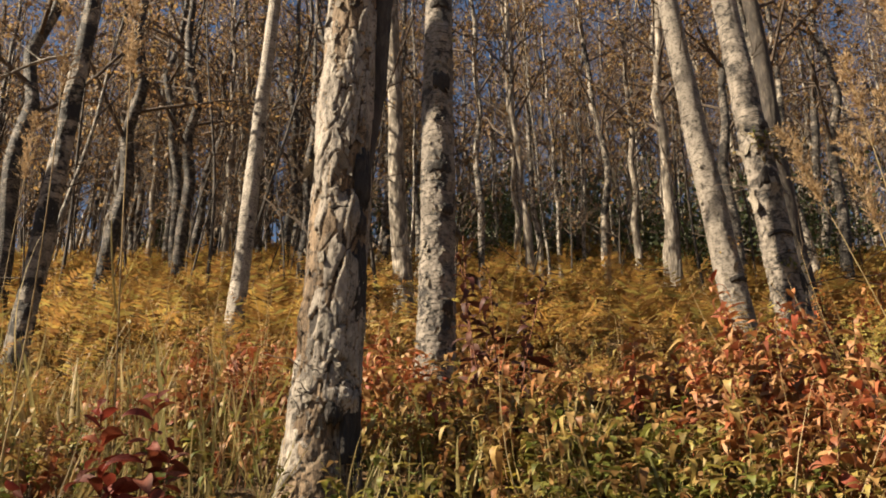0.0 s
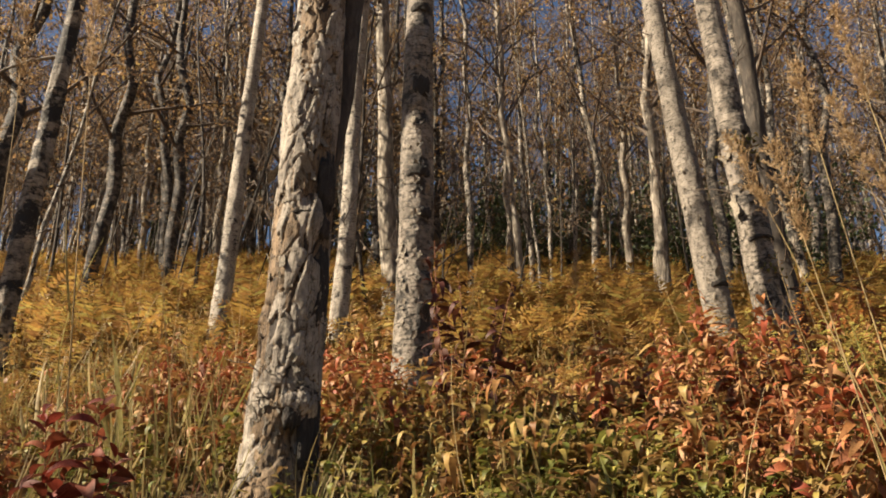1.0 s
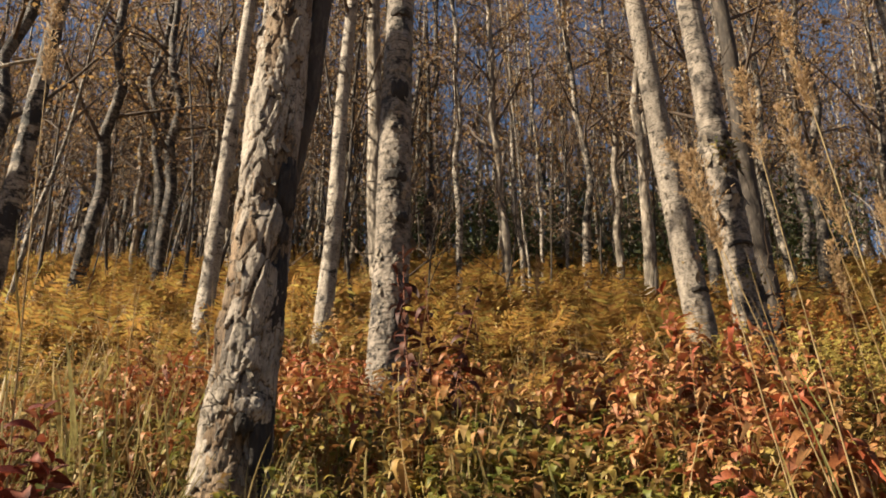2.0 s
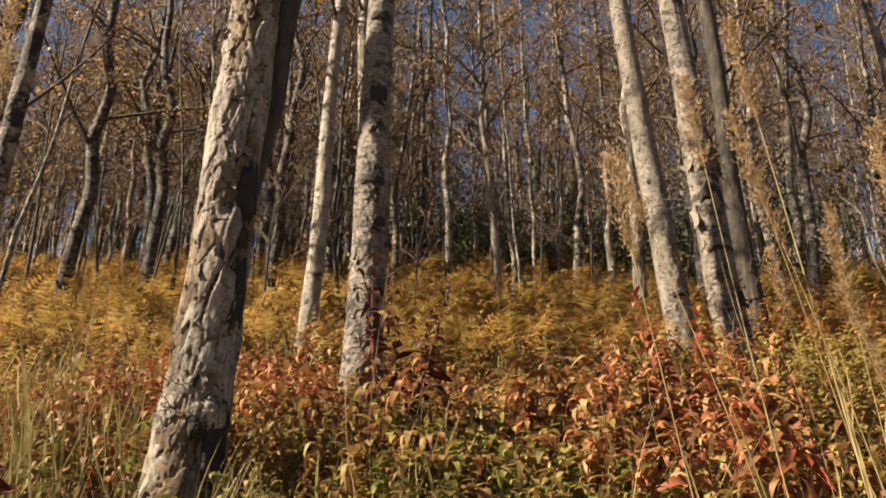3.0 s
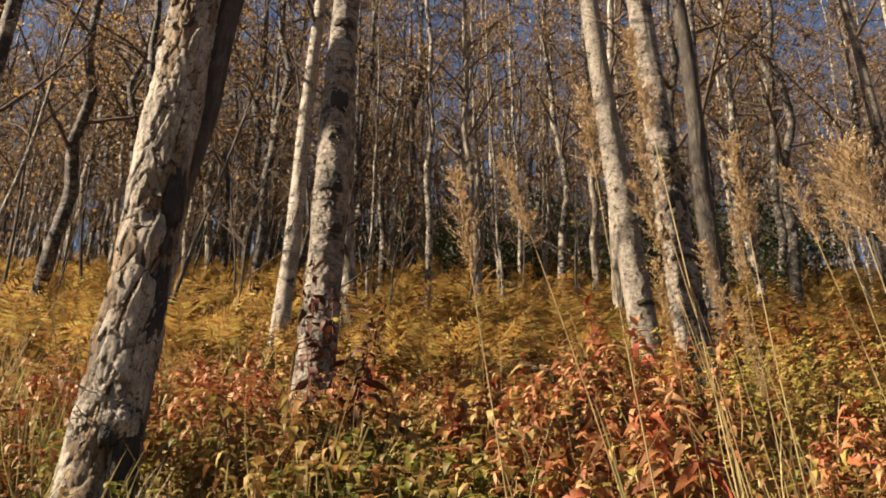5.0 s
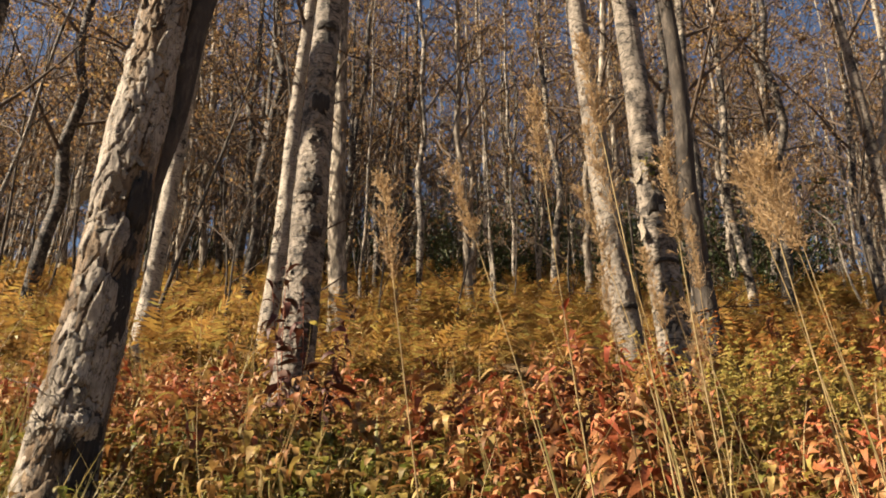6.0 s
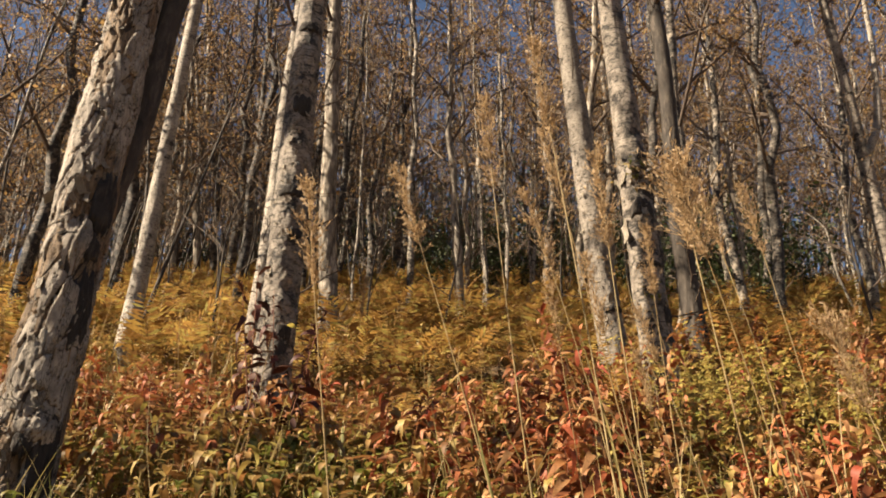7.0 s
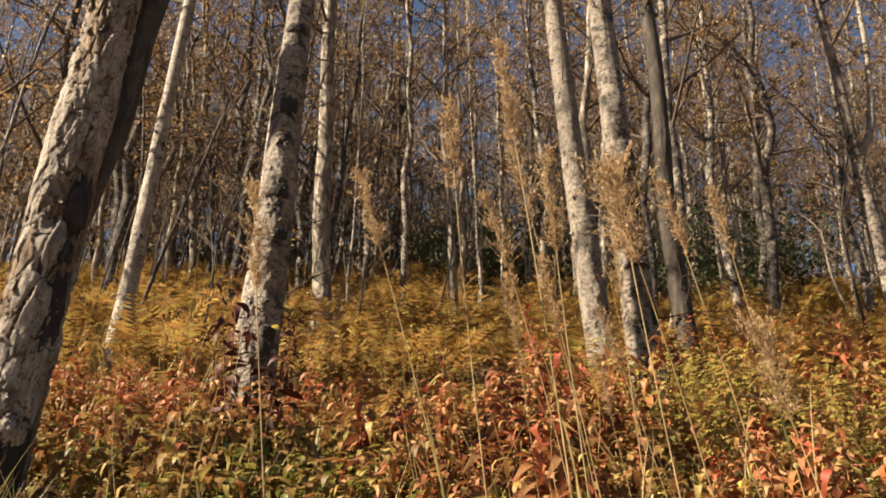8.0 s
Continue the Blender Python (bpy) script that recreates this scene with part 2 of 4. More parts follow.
class Shape:
    """Collects quads from tubes, leaves and copies of other shapes."""

    def __init__(self):
        self.v, self.f, self.n = [], [], 0

    def add(self, v, f):
        v = np.asarray(v, float).reshape(-1, 3)
        self.v.append(v)
        self.f.append(np.asarray(f, int).reshape(-1, 4) + self.n)
        self.n += len(v)

    def arrays(self):
        return np.concatenate(self.v), np.concatenate(self.f)

    def tube(self, path, radii, sides=6):
        path, radii = np.asarray(path, float), np.asarray(radii, float)
        tan = np.gradient(path, axis=0)
        tan /= np.linalg.norm(tan, axis=1)[:, None] + 1e-9
        ref = np.array([0.0, 0, 1]) if abs(tan[0][2]) < 0.8 else np.array([1.0, 0, 0])
        u = np.cross(tan, ref)
        u /= np.linalg.norm(u, axis=1)[:, None] + 1e-9
        w = np.cross(tan, u)
        a = np.linspace(0, 2 * np.pi, sides, endpoint=False)
        ring = path[:, None] + radii[:, None, None] * (np.cos(a)[None, :, None] * u[:, None] + np.sin(a)[None, :, None] * w[:, None])
        self.add(ring.reshape(-1, 3), grid_quads(len(path), sides, True))

    def leaf(self, base, way, up, length, width, droop=0.3, fold=0.25, segs=3, tip=0.06, fat=0.45):
        """A folded blade: three points across, bent downwards along its length."""
        base, way, up = (np.asarray(q, float) for q in (base, way, up))
        way = way / (np.linalg.norm(way) + 1e-9)
        side = np.cross(way, up)
        side /= np.linalg.norm(side) + 1e-9
        up = np.cross(side, way)
        s = np.linspace(0, 1, segs + 1)
        half = width / 2 * np.maximum(np.interp(s, (0, fat * 0.5, fat, 0.8, 1), (0.12, 0.8, 1, 0.55, tip)), 0.02)
        mid = base + length * (np.sin(s * (1 + droop))[:, None] / (1 + droop) * way - (droop * s * s * 0.6)[:, None] * up)
        rows = np.stack([mid - half[:, None] * side + (fold * half)[:, None] * up, mid, mid + half[:, None] * side + (fold * half)[:, None] * up], 1)
        self.add(rows.reshape(-1, 3), grid_quads(segs + 1, 3, False))

    def flat(self, base, way, side, length, width):
        """A small plain leaf of one bent quad pair."""
        base, way, side = (np.asarray(q, float) for q in (base, way, side))
        m, t = base + way * length * 0.5, base + way * length
        self.add([base, m - side * width / 2, t, m + side * width / 2], [[0, 1, 2, 3]])


def grid_quads(rows, cols, closed):
    i = np.arange(rows - 1)[:, None]
    j = np.arange(cols if closed else cols - 1)[None]
    k = (j + 1) % cols
    return np.stack([i * cols + j, i * cols + k, (i + 1) * cols + k, (i + 1) * cols + j], -1).reshape(-1, 4)


def scatter(shapes, places, rng, tilt=0.15):
    """Many copies of some shapes in one pair of arrays. places: x, y, z, scale."""
    vs, fs, n = [], [], 0
    packs = [s.arrays() for s in shapes]
    for x, y, z, k in places:
        v, f = packs[rng.integers(len(packs))]
        a, tx, ty = rng.uniform(0, 6.283), rng.normal(0, tilt), rng.normal(0, tilt)
        c, s = math.cos(a), math.sin(a)
        w = v * k
        w = np.stack([w[:, 0] * c - w[:, 1] * s, w[:, 0] * s + w[:, 1] * c, w[:, 2]], 1)
        w[:, 0] += tx * w[:, 2]
        w[:, 1] += ty * w[:, 2]
        vs.append(w + (x, y, z))
        fs.append(f + n)
        n += len(v)
    return np.concatenate(vs), np.concatenate(fs)


def part(name, me, material, parent, label="", m=None, kind=""):
    ob = new(name, me)
    if material and not me.materials:
        me.materials.append(material)
    ob.parent = parent
    if m is not None:
        ob.matrix_basis = m
    return tagged(ob, label, kind=kind)


def root(name, m, label, category, group=""):
    ob = new(name)
    ob.empty_display_size = 0.1
    ob.matrix_basis = m
    return tagged(ob, label, category, group)


# ---- ground ----
PROFILE_Y = (-300, -60, -36.9, -9, 0.34, 3.13, 5.54, 8.83, 13.42, 18.95, 28.2, 39.4, 48, 56, 70, 3000)
PROFILE_Z = (-16, -15.5, -14.5, -3.57, 0.06, 1.16, 1.87, 3.06, 5.05, 7.39, 11.14, 15.58, 17.8, 18.6, 18.8, 20)
_fine = np.arange(-320, 320, 0.25)
_prof = np.interp(_fine, PROFILE_Y, PROFILE_Z)
_prof = np.convolve(np.pad(_prof, 8, mode="edge"), np.ones(17) / 17, "valid")


def ground_z(x, y):
    """Height of the slope: it rises away from the camera to a crest, with small swells."""
    z = np.interp(y, _fine, _prof)
    return z + 0.035 * np.sin(x * 1.7 + y * 0.6) + 0.03 * np.sin(y * 2.3 - x * 0.9) + 0.25 * np.sin(x * 0.11 + 1.2) * np.clip((y - 8) / 20, 0, 1)


def spread(*stretches):
    return np.concatenate([np.arange(a, b, s) for a, b, s in stretches])


gx = spread((-2800, -200, 200), (-200, -40, 10), (-40, -8, 1.0), (-8, 9, 0.14), (9, 40, 1.0), (40, 200, 10), (200, 2801, 200))
gy = spread((-2800, -300, 250), (-300, -60, 12), (-60, -4, 1.0), (-4, 12, 0.14), (12, 70, 0.7), (70, 300, 12), (300, 2801, 250))
X, Y = np.meshgrid(gx, gy)
Z = ground_z(X, Y)
near = (np.abs(X) < 10) & (Y > -4) & (Y < 12)
Z = Z + near * 0.018 * (np.sin(X * 9.1 + np.sin(Y * 7.3) * 2) + np.sin(Y * 11.7 + np.sin(X * 5.9) * 2))
ground = new("ground", mesh_of("ground", np.stack([X, Y, Z], -1).reshape(-1, 3), grid_quads(len(gy), len(gx), False)))
ground.data.materials.append(GROUND)
tagged(ground, "brown leaf mould on a rising forest slope", "ground", kind="structure")


def on_ground(x, y, sink=0.0):
    return (x, y, float(ground_z(x, y)) - sink)


def free_spot(x, y, keep):
    return all((x - a) ** 2 + (y - b) ** 2 > r * r for a, b, r in keep)


# ---- trees ----
def trunk_path(height, rng, bend=0.05, steps=26, kink=0.0):
    """A nearly straight stem with slow bends, dense near the ground; kink adds short crooks."""
    h = height * np.linspace(0, 1, steps) ** 1.25
    a, b, p, q = rng.normal(0, bend, 2), rng.normal(0, bend, 2), rng.uniform(0, 6, 2), rng.uniform(0, 6, 2)
    off = np.stack([a[k] * (np.sin(h * 0.7 + p[k]) - np.sin(p[k])) + b[k] * (np.sin(h * 1.7 + q[k]) - np.sin(q[k])) * 0.4 for k in (0, 1)], 1)
    if kink:
        at = np.linspace(0, height, 15)
        steps_off = np.cumsum(rng.normal(0, kink, (15, 2)), 0) * 0.5 + rng.normal(0, kink, (15, 2))
        steps_off[0] = 0
        off = off + np.stack([np.interp(h, at, steps_off[:, k]) for k in (0, 1)], 1)
    return np.column_stack([off, h])


def taper(h, height, radius):
    """Radius along a stem: a flared foot, then an even taper."""
    return radius * (1 + 0.35 * np.exp(-h / 0.18)) * np.maximum(1 - 0.82 * (h / height) ** 1.1, 0.06)


def crown_shapes(path, height, radius, rng, first=0.36, limbs=15, twigs=7, leaves=11, leaf=0.05, spread_out=1.0):
    """Limbs that rise from the stem, twigs on them, and leaves on the twigs."""
    wood, green = Shape(), Shape()
    for i in range(limbs):
        s = first + (0.97 - first) * (i + rng.uniform(0, 0.9)) / limbs
        k = np.searchsorted(path[:, 2], s * height)
        p = path[min(k, len(path) - 1)]
        a, rise = rng.uniform(0, 6.283), rng.uniform(0.55, 1.25)
        way = np.array([math.cos(a), math.sin(a), rise])
        way /= np.linalg.norm(way)
        length = (0.9 + 2.0 * (1 - s)) * rng.uniform(0.7, 1.3) * spread_out
        n = 5
        t = np.linspace(0, 1, n)[:, None]
        line = p + t * way * length + np.cumsum(rng.normal(0, 0.05 * length, (n, 3)), 0) * t
        wood.tube(line, np.linspace(radius * 0.34 * (1.15 - s), 0.006, n) + 0.004, 5)
        for j in range(twigs):
            f = rng.uniform(0.2, 1)
            q = line[0] * (1 - f) + line[-1] * f if f > 0.9 else line[int(f * (n - 1))] + (line[int(f * (n - 1)) + 1] - line[int(f * (n - 1))]) * (f * (n - 1) % 1)
            d = way + rng.normal(0, 0.65, 3)
            d /= np.linalg.norm(d)
            ln = rng.uniform(0.35, 0.95) * spread_out
            tw = q + np.linspace(0, 1, 3)[:, None] * d * ln + np.cumsum(rng.normal(0, 0.06, (3, 3)), 0)
            tw[:, 2] -= np.linspace(0, 1, 3) ** 2 * 0.15
            tw[0] = q
            wood.tube(tw, (0.009, 0.007, 0.004), 3)
            for _ in range(leaves):
                g = rng.uniform(0.1, 1) * 1.99
                c = tw[int(g)] + (tw[int(g) + 1] - tw[int(g)]) * (g % 1) + rng.normal(0, 0.06, 3)
                u = rng.normal(0, 1, 3)
                u[2] -= 0.6
                u /= np.linalg.norm(u)
                v = np.cross(u, rng.normal(0, 1, 3))
                v /= np.linalg.norm(v) + 1e-9
                green.flat(c, u, v, leaf * rng.uniform(0.7, 1.4), leaf * rng.uniform(0.5, 0.9))
    return wood, green


def low_twigs(path, height, rng, count, top=0.5):
    """Thin dead twigs on the lower stem."""
    wood = Shape()
    for _ in range(count):
        h = rng.uniform(0.06, top) * height
        p = np.array([np.interp(h, path[:, 2], path[:, k]) for k in (0, 1, 2)])
        a = rng.uniform(0, 6.283)
        d = np.array([math.cos(a), math.sin(a), rng.uniform(-0.1, 0.9)])
        ln = rng.uniform(0.2, 0.9)
        line = p + np.linspace(0, 1, 5)[:, None] * d * ln + np.cumsum(rng.normal(0, 0.035, (5, 3)), 0)
        line[0] = p
        wood.tube(line, (0.009, 0.007, 0.006, 0.004, 0.002), 4)
        for _ in range(2):
            k = rng.integers(1, 4)
            e = d + rng.normal(0, 0.6, 3)
            wood.tube(line[k] + np.linspace(0, 1, 3)[:, None] * e * ln * 0.4, (0.005, 0.004, 0.002), 3)
    return wood


def stand(x, y, lean_x, lean_y, turn=0.0, size=1.0, sink=0.06):
    """A pose on the slope; the leans are degrees to the right and uphill."""
    m = Matrix.Translation(on_ground(x, y, sink)) @ Matrix.Rotation(radians(lean_x), 4, "Y") @ Matrix.Rotation(-radians(lean_y), 4, "X")
    return m @ Matrix.Rotation(radians(turn), 4, "Z") @ Matrix.Scale(size, 4)


def bark_trunk(path, radii, rng, sides, rise, plate=(0.05, 0.16), thick=0.008, knots=(), until=3.2, rough=0.0028):
    """A stem whose bark is modelled: plates of uneven thickness with cracks between them, knots and hollows.
    knots: angle, height, width, depth. Returns arrays and the peel layer of each point."""
    h_low = np.arange(0, until, rise)
    h_all = np.concatenate([h_low, np.linspace(until, path[-1, 2], 24)])
    cx, cy = np.interp(h_all, path[:, 2], path[:, 0]), np.interp(h_all, path[:, 2], path[:, 1])
    r = np.interp(h_all, path[:, 2], radii)
    a = np.linspace(0, 2 * np.pi, sides, endpoint=False)
    A, H = np.meshgrid(a, h_all)
    R = np.repeat(r[:, None], sides, 1)
    r0 = float(radii[2])
    ncell = int(2 * np.pi * r0 * until / (plate[0] * plate[1]))
    ca, ch = rng.uniform(0, 2 * np.pi, ncell), rng.uniform(-0.1, until + 0.1, ncell)
    slow = 0.5 + 0.28 * np.sin(2 * ca + 3.1 * ch + 1.0) + 0.24 * np.sin(ca * 1.0 - 5.3 * ch) + 0.16 * np.sin(3 * ca + 9.7 * ch)
    layer, tilt = np.clip(slow + rng.normal(0, 0.16, ncell), 0, 1), rng.normal(0, 0.4, (ncell, 2))
    wob = 0.35 * np.sin(A * 5 + H * 17) + 0.3 * np.sin(A * 11 - H * 31)
    flat_a, flat_h = A.ravel(), H.ravel()
    disp, peel = np.zeros(flat_a.size), np.zeros(flat_a.size)
    for s in range(0, flat_a.size, 20000):
        da = (flat_a[s:s + 20000, None] - ca[None] + np.pi) % (2 * np.pi) - np.pi
        du = da * r0 / plate[0] + 0.55 * wob.ravel()[s:s + 20000, None]
        dh = (flat_h[s:s + 20000, None] - ch[None]) / plate[1] + 0.45 * wob.ravel()[s:s + 20000, None]
        d2 = du * du + dh * dh
        two = np.argpartition(d2, 1, axis=1)[:, :2]
        rows = np.arange(len(d2))
        d_a, d_b = d2[rows, two[:, 0]], d2[rows, two[:, 1]]
        best = np.where(d_a < d_b, two[:, 0], two[:, 1])
        edge = np.abs(np.sqrt(d_a) - np.sqrt(d_b))
        gap = np.clip(edge / 0.16, 0, 1)
        lift = layer[best] + tilt[best, 0] * du[rows, best] * 0.4 + tilt[best, 1] * dh[rows, best] * 0.5
        disp[s:s + 20000] = thick * (lift - 0.55 * (1 - gap))
        peel[s:s + 20000] = np.where(gap < 0.3, 1.0, np.where(layer[best] < 0.38, 0.7, 0.0))
    disp += rough * (np.sin(flat_a * 3 + flat_h * 5) + 0.6 * np.sin(flat_a * 7 - flat_h * 13) + 0.5 * np.sin(flat_a * 19 + flat_h * 43))
    disp += rng.normal(0, rough * 0.35, disp.size)
    for ka, kh, kw, kd in knots:
        da = ((flat_a - ka + np.pi) % (2 * np.pi) - np.pi) * r0
        disp += kd * np.exp(-(da * da + (flat_h - kh) ** 2) / (kw * kw))
    R = R + disp.reshape(A.shape) * np.where(H < until, 1.0, 0.3)
    v = np.stack([cx[:, None] + R * np.cos(A), cy[:, None] + R * np.sin(A), H], -1).reshape(-1, 3)
    return v, grid_quads(len(h_all), sides, True), peel


def near_tree(x, y, lean_x, lean_y, width, height, bark, label, seed, sides=48, rise=0.02, plate=(0.05, 0.16), thick=0.008, knots=(), bend=0.03, limbs=15, dead=14, sink=0.08):
    """A tree close enough for its bark to be modelled."""
    rng = np.random.default_rng(seed)
    tree = root("birch_tree", stand(x, y, lean_x, lean_y, sink=sink), label, "tree", "birches on the slope")
    path = trunk_path(height, rng, bend, 60)
    radii = taper(path[:, 2], height, width / 2)
    v, f, peel = bark_trunk(path, radii, rng, sides, rise, plate, thick, knots)
    me = mesh_of("trunk", v, f)
    me.attributes.new("peel", "FLOAT", "POINT").data.foreach_set("value", peel.astype("f"))
    part("trunk", me, bark, tree)
    wood, green = crown_shapes(path, height, width / 2, rng, 0.42, limbs)
    part("branchwork", mesh_of("limbs", *wood.arrays()), TWIG, tree, "thin brown limbs and twigs", kind="stuff")
    part("crown", mesh_of("crown", *green.arrays()), CROWN_LEAF, tree, "sparse golden autumn leaves")
    if dead:
        part("dead_wood", mesh_of("dead_wood", *low_twigs(path, height, rng, dead).arrays()), TWIG, tree, "bare dead twigs", kind="stuff")
    return tree, path, radii


KEEP = []          # x, y, radius of the tree feet
THICK_LABEL = "thick birch trunk with cream peeling plates of bark"
t1, t1_path, t1_radii = near_tree(-0.462, 3.13, 0.6, 4.0, 0.25, 11.5, BARK_PEEL, THICK_LABEL, 11, 150, 0.006, (0.04, 0.13), 0.018,
                                  [(4.4, 1.18, 0.06, 0.016), (5.3, 1.2, 0.07, 0.02), (3.6, 0.78, 0.05, 0.012), (5.35, 0.3, 0.05, -0.045), (5.45, 0.43, 0.05, 0.028), (4.9, 0.1, 0.1, 0.014), (4.1, 1.9, 0.05, 0.012)], 0.015, dead=0)
KEEP.append((-0.47, 3.12, 0.17))


def second_stem(tree):
    """The stem that forks off close behind the thick trunk, whose shade is put into its darker bark."""
    rng = np.random.default_rng(12)
    h = np.concatenate([np.arange(1.1, 3.2, 0.03), np.linspace(3.2, 9.4, 22)])
    off_x = np.interp(h, (1.1, 1.45, 2.0, 2.5, 9.4), (0.0, 0.05, 0.1, 0.112, 0.6))
    off_y = np.interp(h, (1.1, 1.45, 2.0, 2.5, 9.4), (0.03, 0.085, 0.13, 0.14, 0.5))
    r = np.interp(h, (1.1, 1.4, 2.0, 9.4), (0.03, 0.062, 0.068, 0.012))
    s = Shape()
    s.tube(np.column_stack([off_x, off_y, h]), r, 30)
    v, f = s.arrays()
    a = np.tile(np.linspace(0, 6.283, 30, endpoint=False), len(h))
    hh = np.repeat(h, 30)
    k = 0.005 * np.sin(a * 6 + 4 * np.sin(hh * 7)) + 0.004 * np.sin(a * 13 - hh * 19) + rng.normal(0, 0.0015, len(a))
    v[:, 0] += k * np.cos(a)
    v[:, 1] += k * np.sin(a)
    # dark bark here stands for the thick trunk's shadow on this stem
    stem = part("second_stem", mesh_of("second_stem", v, f), BARK_DARK, tree, "forked second stem, shade painted into its dark bark")
    wood, green = crown_shapes(np.column_stack([off_x, off_y, h]), 9.4, 0.06, rng, 0.5, 9)
    part("branchwork", mesh_of("branchwork", *wood.arrays()), TWIG, stem, "thin brown limbs and twigs", kind="stuff")
    part("crown", mesh_of("crown", *green.arrays()), CROWN_LEAF, stem, "sparse golden autumn leaves")


second_stem(t1)


def bark_flakes(tree, path, radii, count, seed, low, high, facing, size):
    """Loose curls of bark that stand off the trunk."""
    rng = np.random.default_rng(seed)
    meshes = []
    for k in range(5):
        s = Shape()
        n, w, ln = 4, rng.uniform(0.5, 1.0), rng.uniform(1.0, 2.2)
        u, t = np.meshgrid(np.linspace(-0.5, 0.5, n), np.linspace(0, 1, n))
        jag = rng.normal(0, 0.06, u.shape)
        lift = (0.35 + 0.3 * rng.random()) * t ** 2 + 0.25 * (u * u)
        for off in (0.0, 0.07):
            s.add(np.stack([u * w + jag, lift + off, (t - 0.5) * ln + jag], -1).reshape(-1, 3), grid_quads(n, n, False))
        meshes.append(mesh_of("bark_flake", *s.arrays()))
        meshes[-1].materials.append(FLAKE)
    for _ in range(count):
        h, a = rng.uniform(low, high), rng.normal(facing, 1.0)
        c = [np.interp(h, path[:, 2], path[:, k]) for k in (0, 1)]
        r = np.interp(h, path[:, 2], radii) + 0.004
        k = size * rng.lognormal(-0.05, 0.35)
        m = Matrix.Translation((c[0] + r * math.cos(a), c[1] + r * math.sin(a), h)) @ Matrix.Rotation(a - math.pi / 2, 4, "Z")
        m = m @ Matrix.Rotation(rng.choice((0, math.pi)) + rng.normal(0, 0.35), 4, "Y") @ Matrix.Scale(k, 4)
        part("bark_flake", meshes[rng.integers(5)], None, tree, m=m)


FLAKE = birch_bark("loose bark", (0.7, 0.63, 0.52), (0.45, 0.38, 0.29), (0.1, 0.07, 0.045), 0.03)
bark_flakes(t1, t1_path, t1_radii, 170, 13, 0.1, 2.6, -1.9, 0.017)

t2, t2_path, t2_radii = near_tree(-0.06, 5.57, 0.4, 2.0, 0.275, 12.5, BARK_SCALY, "birch trunk with scaly grey-white bark and dark bands", 21, 72, 0.012, (0.045, 0.07), 0.009,
                                  [(5.0, 1.0, 0.06, 0.02), (5.3, 1.12, 0.05, -0.04), (4.2, 1.9, 0.07, 0.012), (4.5, 2.5, 0.05, 0.015)], 0.012, dead=6)
bark_flakes(t2, t2_path, t2_radii, 130, 22, 0.2, 3.0, -1.7, 0.022)
t4, t4_path, t4_radii = near_tree(2.715, 7.08, -3.7, 2.0, 0.265, 12.0, BARK_PALE, "smooth grey-white birch trunk leaning slightly", 41, 56, 0.016, (0.06, 0.1), 0.005, [], 0.02)
t5, t5_path, t5_radii = near_tree(2.935, 6.5, -2.0, 2.0, 0.29, 12.5, BARK_SCALY, "birch trunk with white bark, black scars, painted shadows and moss", 51, 64, 0.014, (0.05, 0.08), 0.009,
                                  [(4.5, 2.3, 0.08, 0.04), (4.9, 2.18, 0.06, 0.02), (4.6, 1.2, 0.1, 0.015), (5.4, 0.95, 0.06, 0.015)], 0.02)
bark_flakes(t5, t5_path, t5_radii, 60, 52, 0.2, 2.2, -1.7, 0.026)
bark_flakes(t5, t5_path, t5_radii, 18, 53, 2.1, 2.5, -1.55, 0.055)
bark_flakes(t5, t5_path, t5_radii, 10, 54, 1.7, 1.95, -1.5, 0.05)
bark_flakes(t4, t4_path, t4_radii, 26, 55, 0.6, 2.6, -1.6, 0.024)


def bark_scar(tree, path, radii, height, angle, wide, tall, seed, arch=0.0, proud=0.026):
    """A black, scabby patch a little proud of the bark, for scars and for painted shadows; arch bends its ends down."""
    rng = np.random.default_rng(seed)
    n, m = 17, 13
    u, w = np.meshgrid(np.linspace(-1, 1, n), np.linspace(-1, 1, m))
    rag = 1 + 0.16 * np.sin(u * 9 + seed) + 0.12 * np.sin(u * 17 - seed) + rng.normal(0, 0.07, u.shape)
    limit = np.sqrt(np.clip(1 - np.abs(u) ** 2.6, 0, 1)) * rag
    h = height + tall / 2 * w * limit - arch * u * u
    r = np.interp(h, path[:, 2], radii)
    edge = np.sqrt(np.clip(1 - np.maximum(np.abs(w) ** 3, np.abs(u) ** 4), 0, 1))
    r = r + proud * edge - 0.006 + rng.normal(0, 0.0022, u.shape) * edge
    a = angle + u * wide / 2 / float(np.interp(height, path[:, 2], radii))
    v = np.stack([np.interp(h, path[:, 2], path[:, 0]) + r * np.cos(a), np.interp(h, path[:, 2], path[:, 1]) + r * np.sin(a), h], -1)
    part("bark_scar", mesh_of("bark_scar", v.reshape(-1, 3), grid_quads(m, n, False)), SCAR_SHADOW, tree, "rough black patch for bark scar and painted shadow")


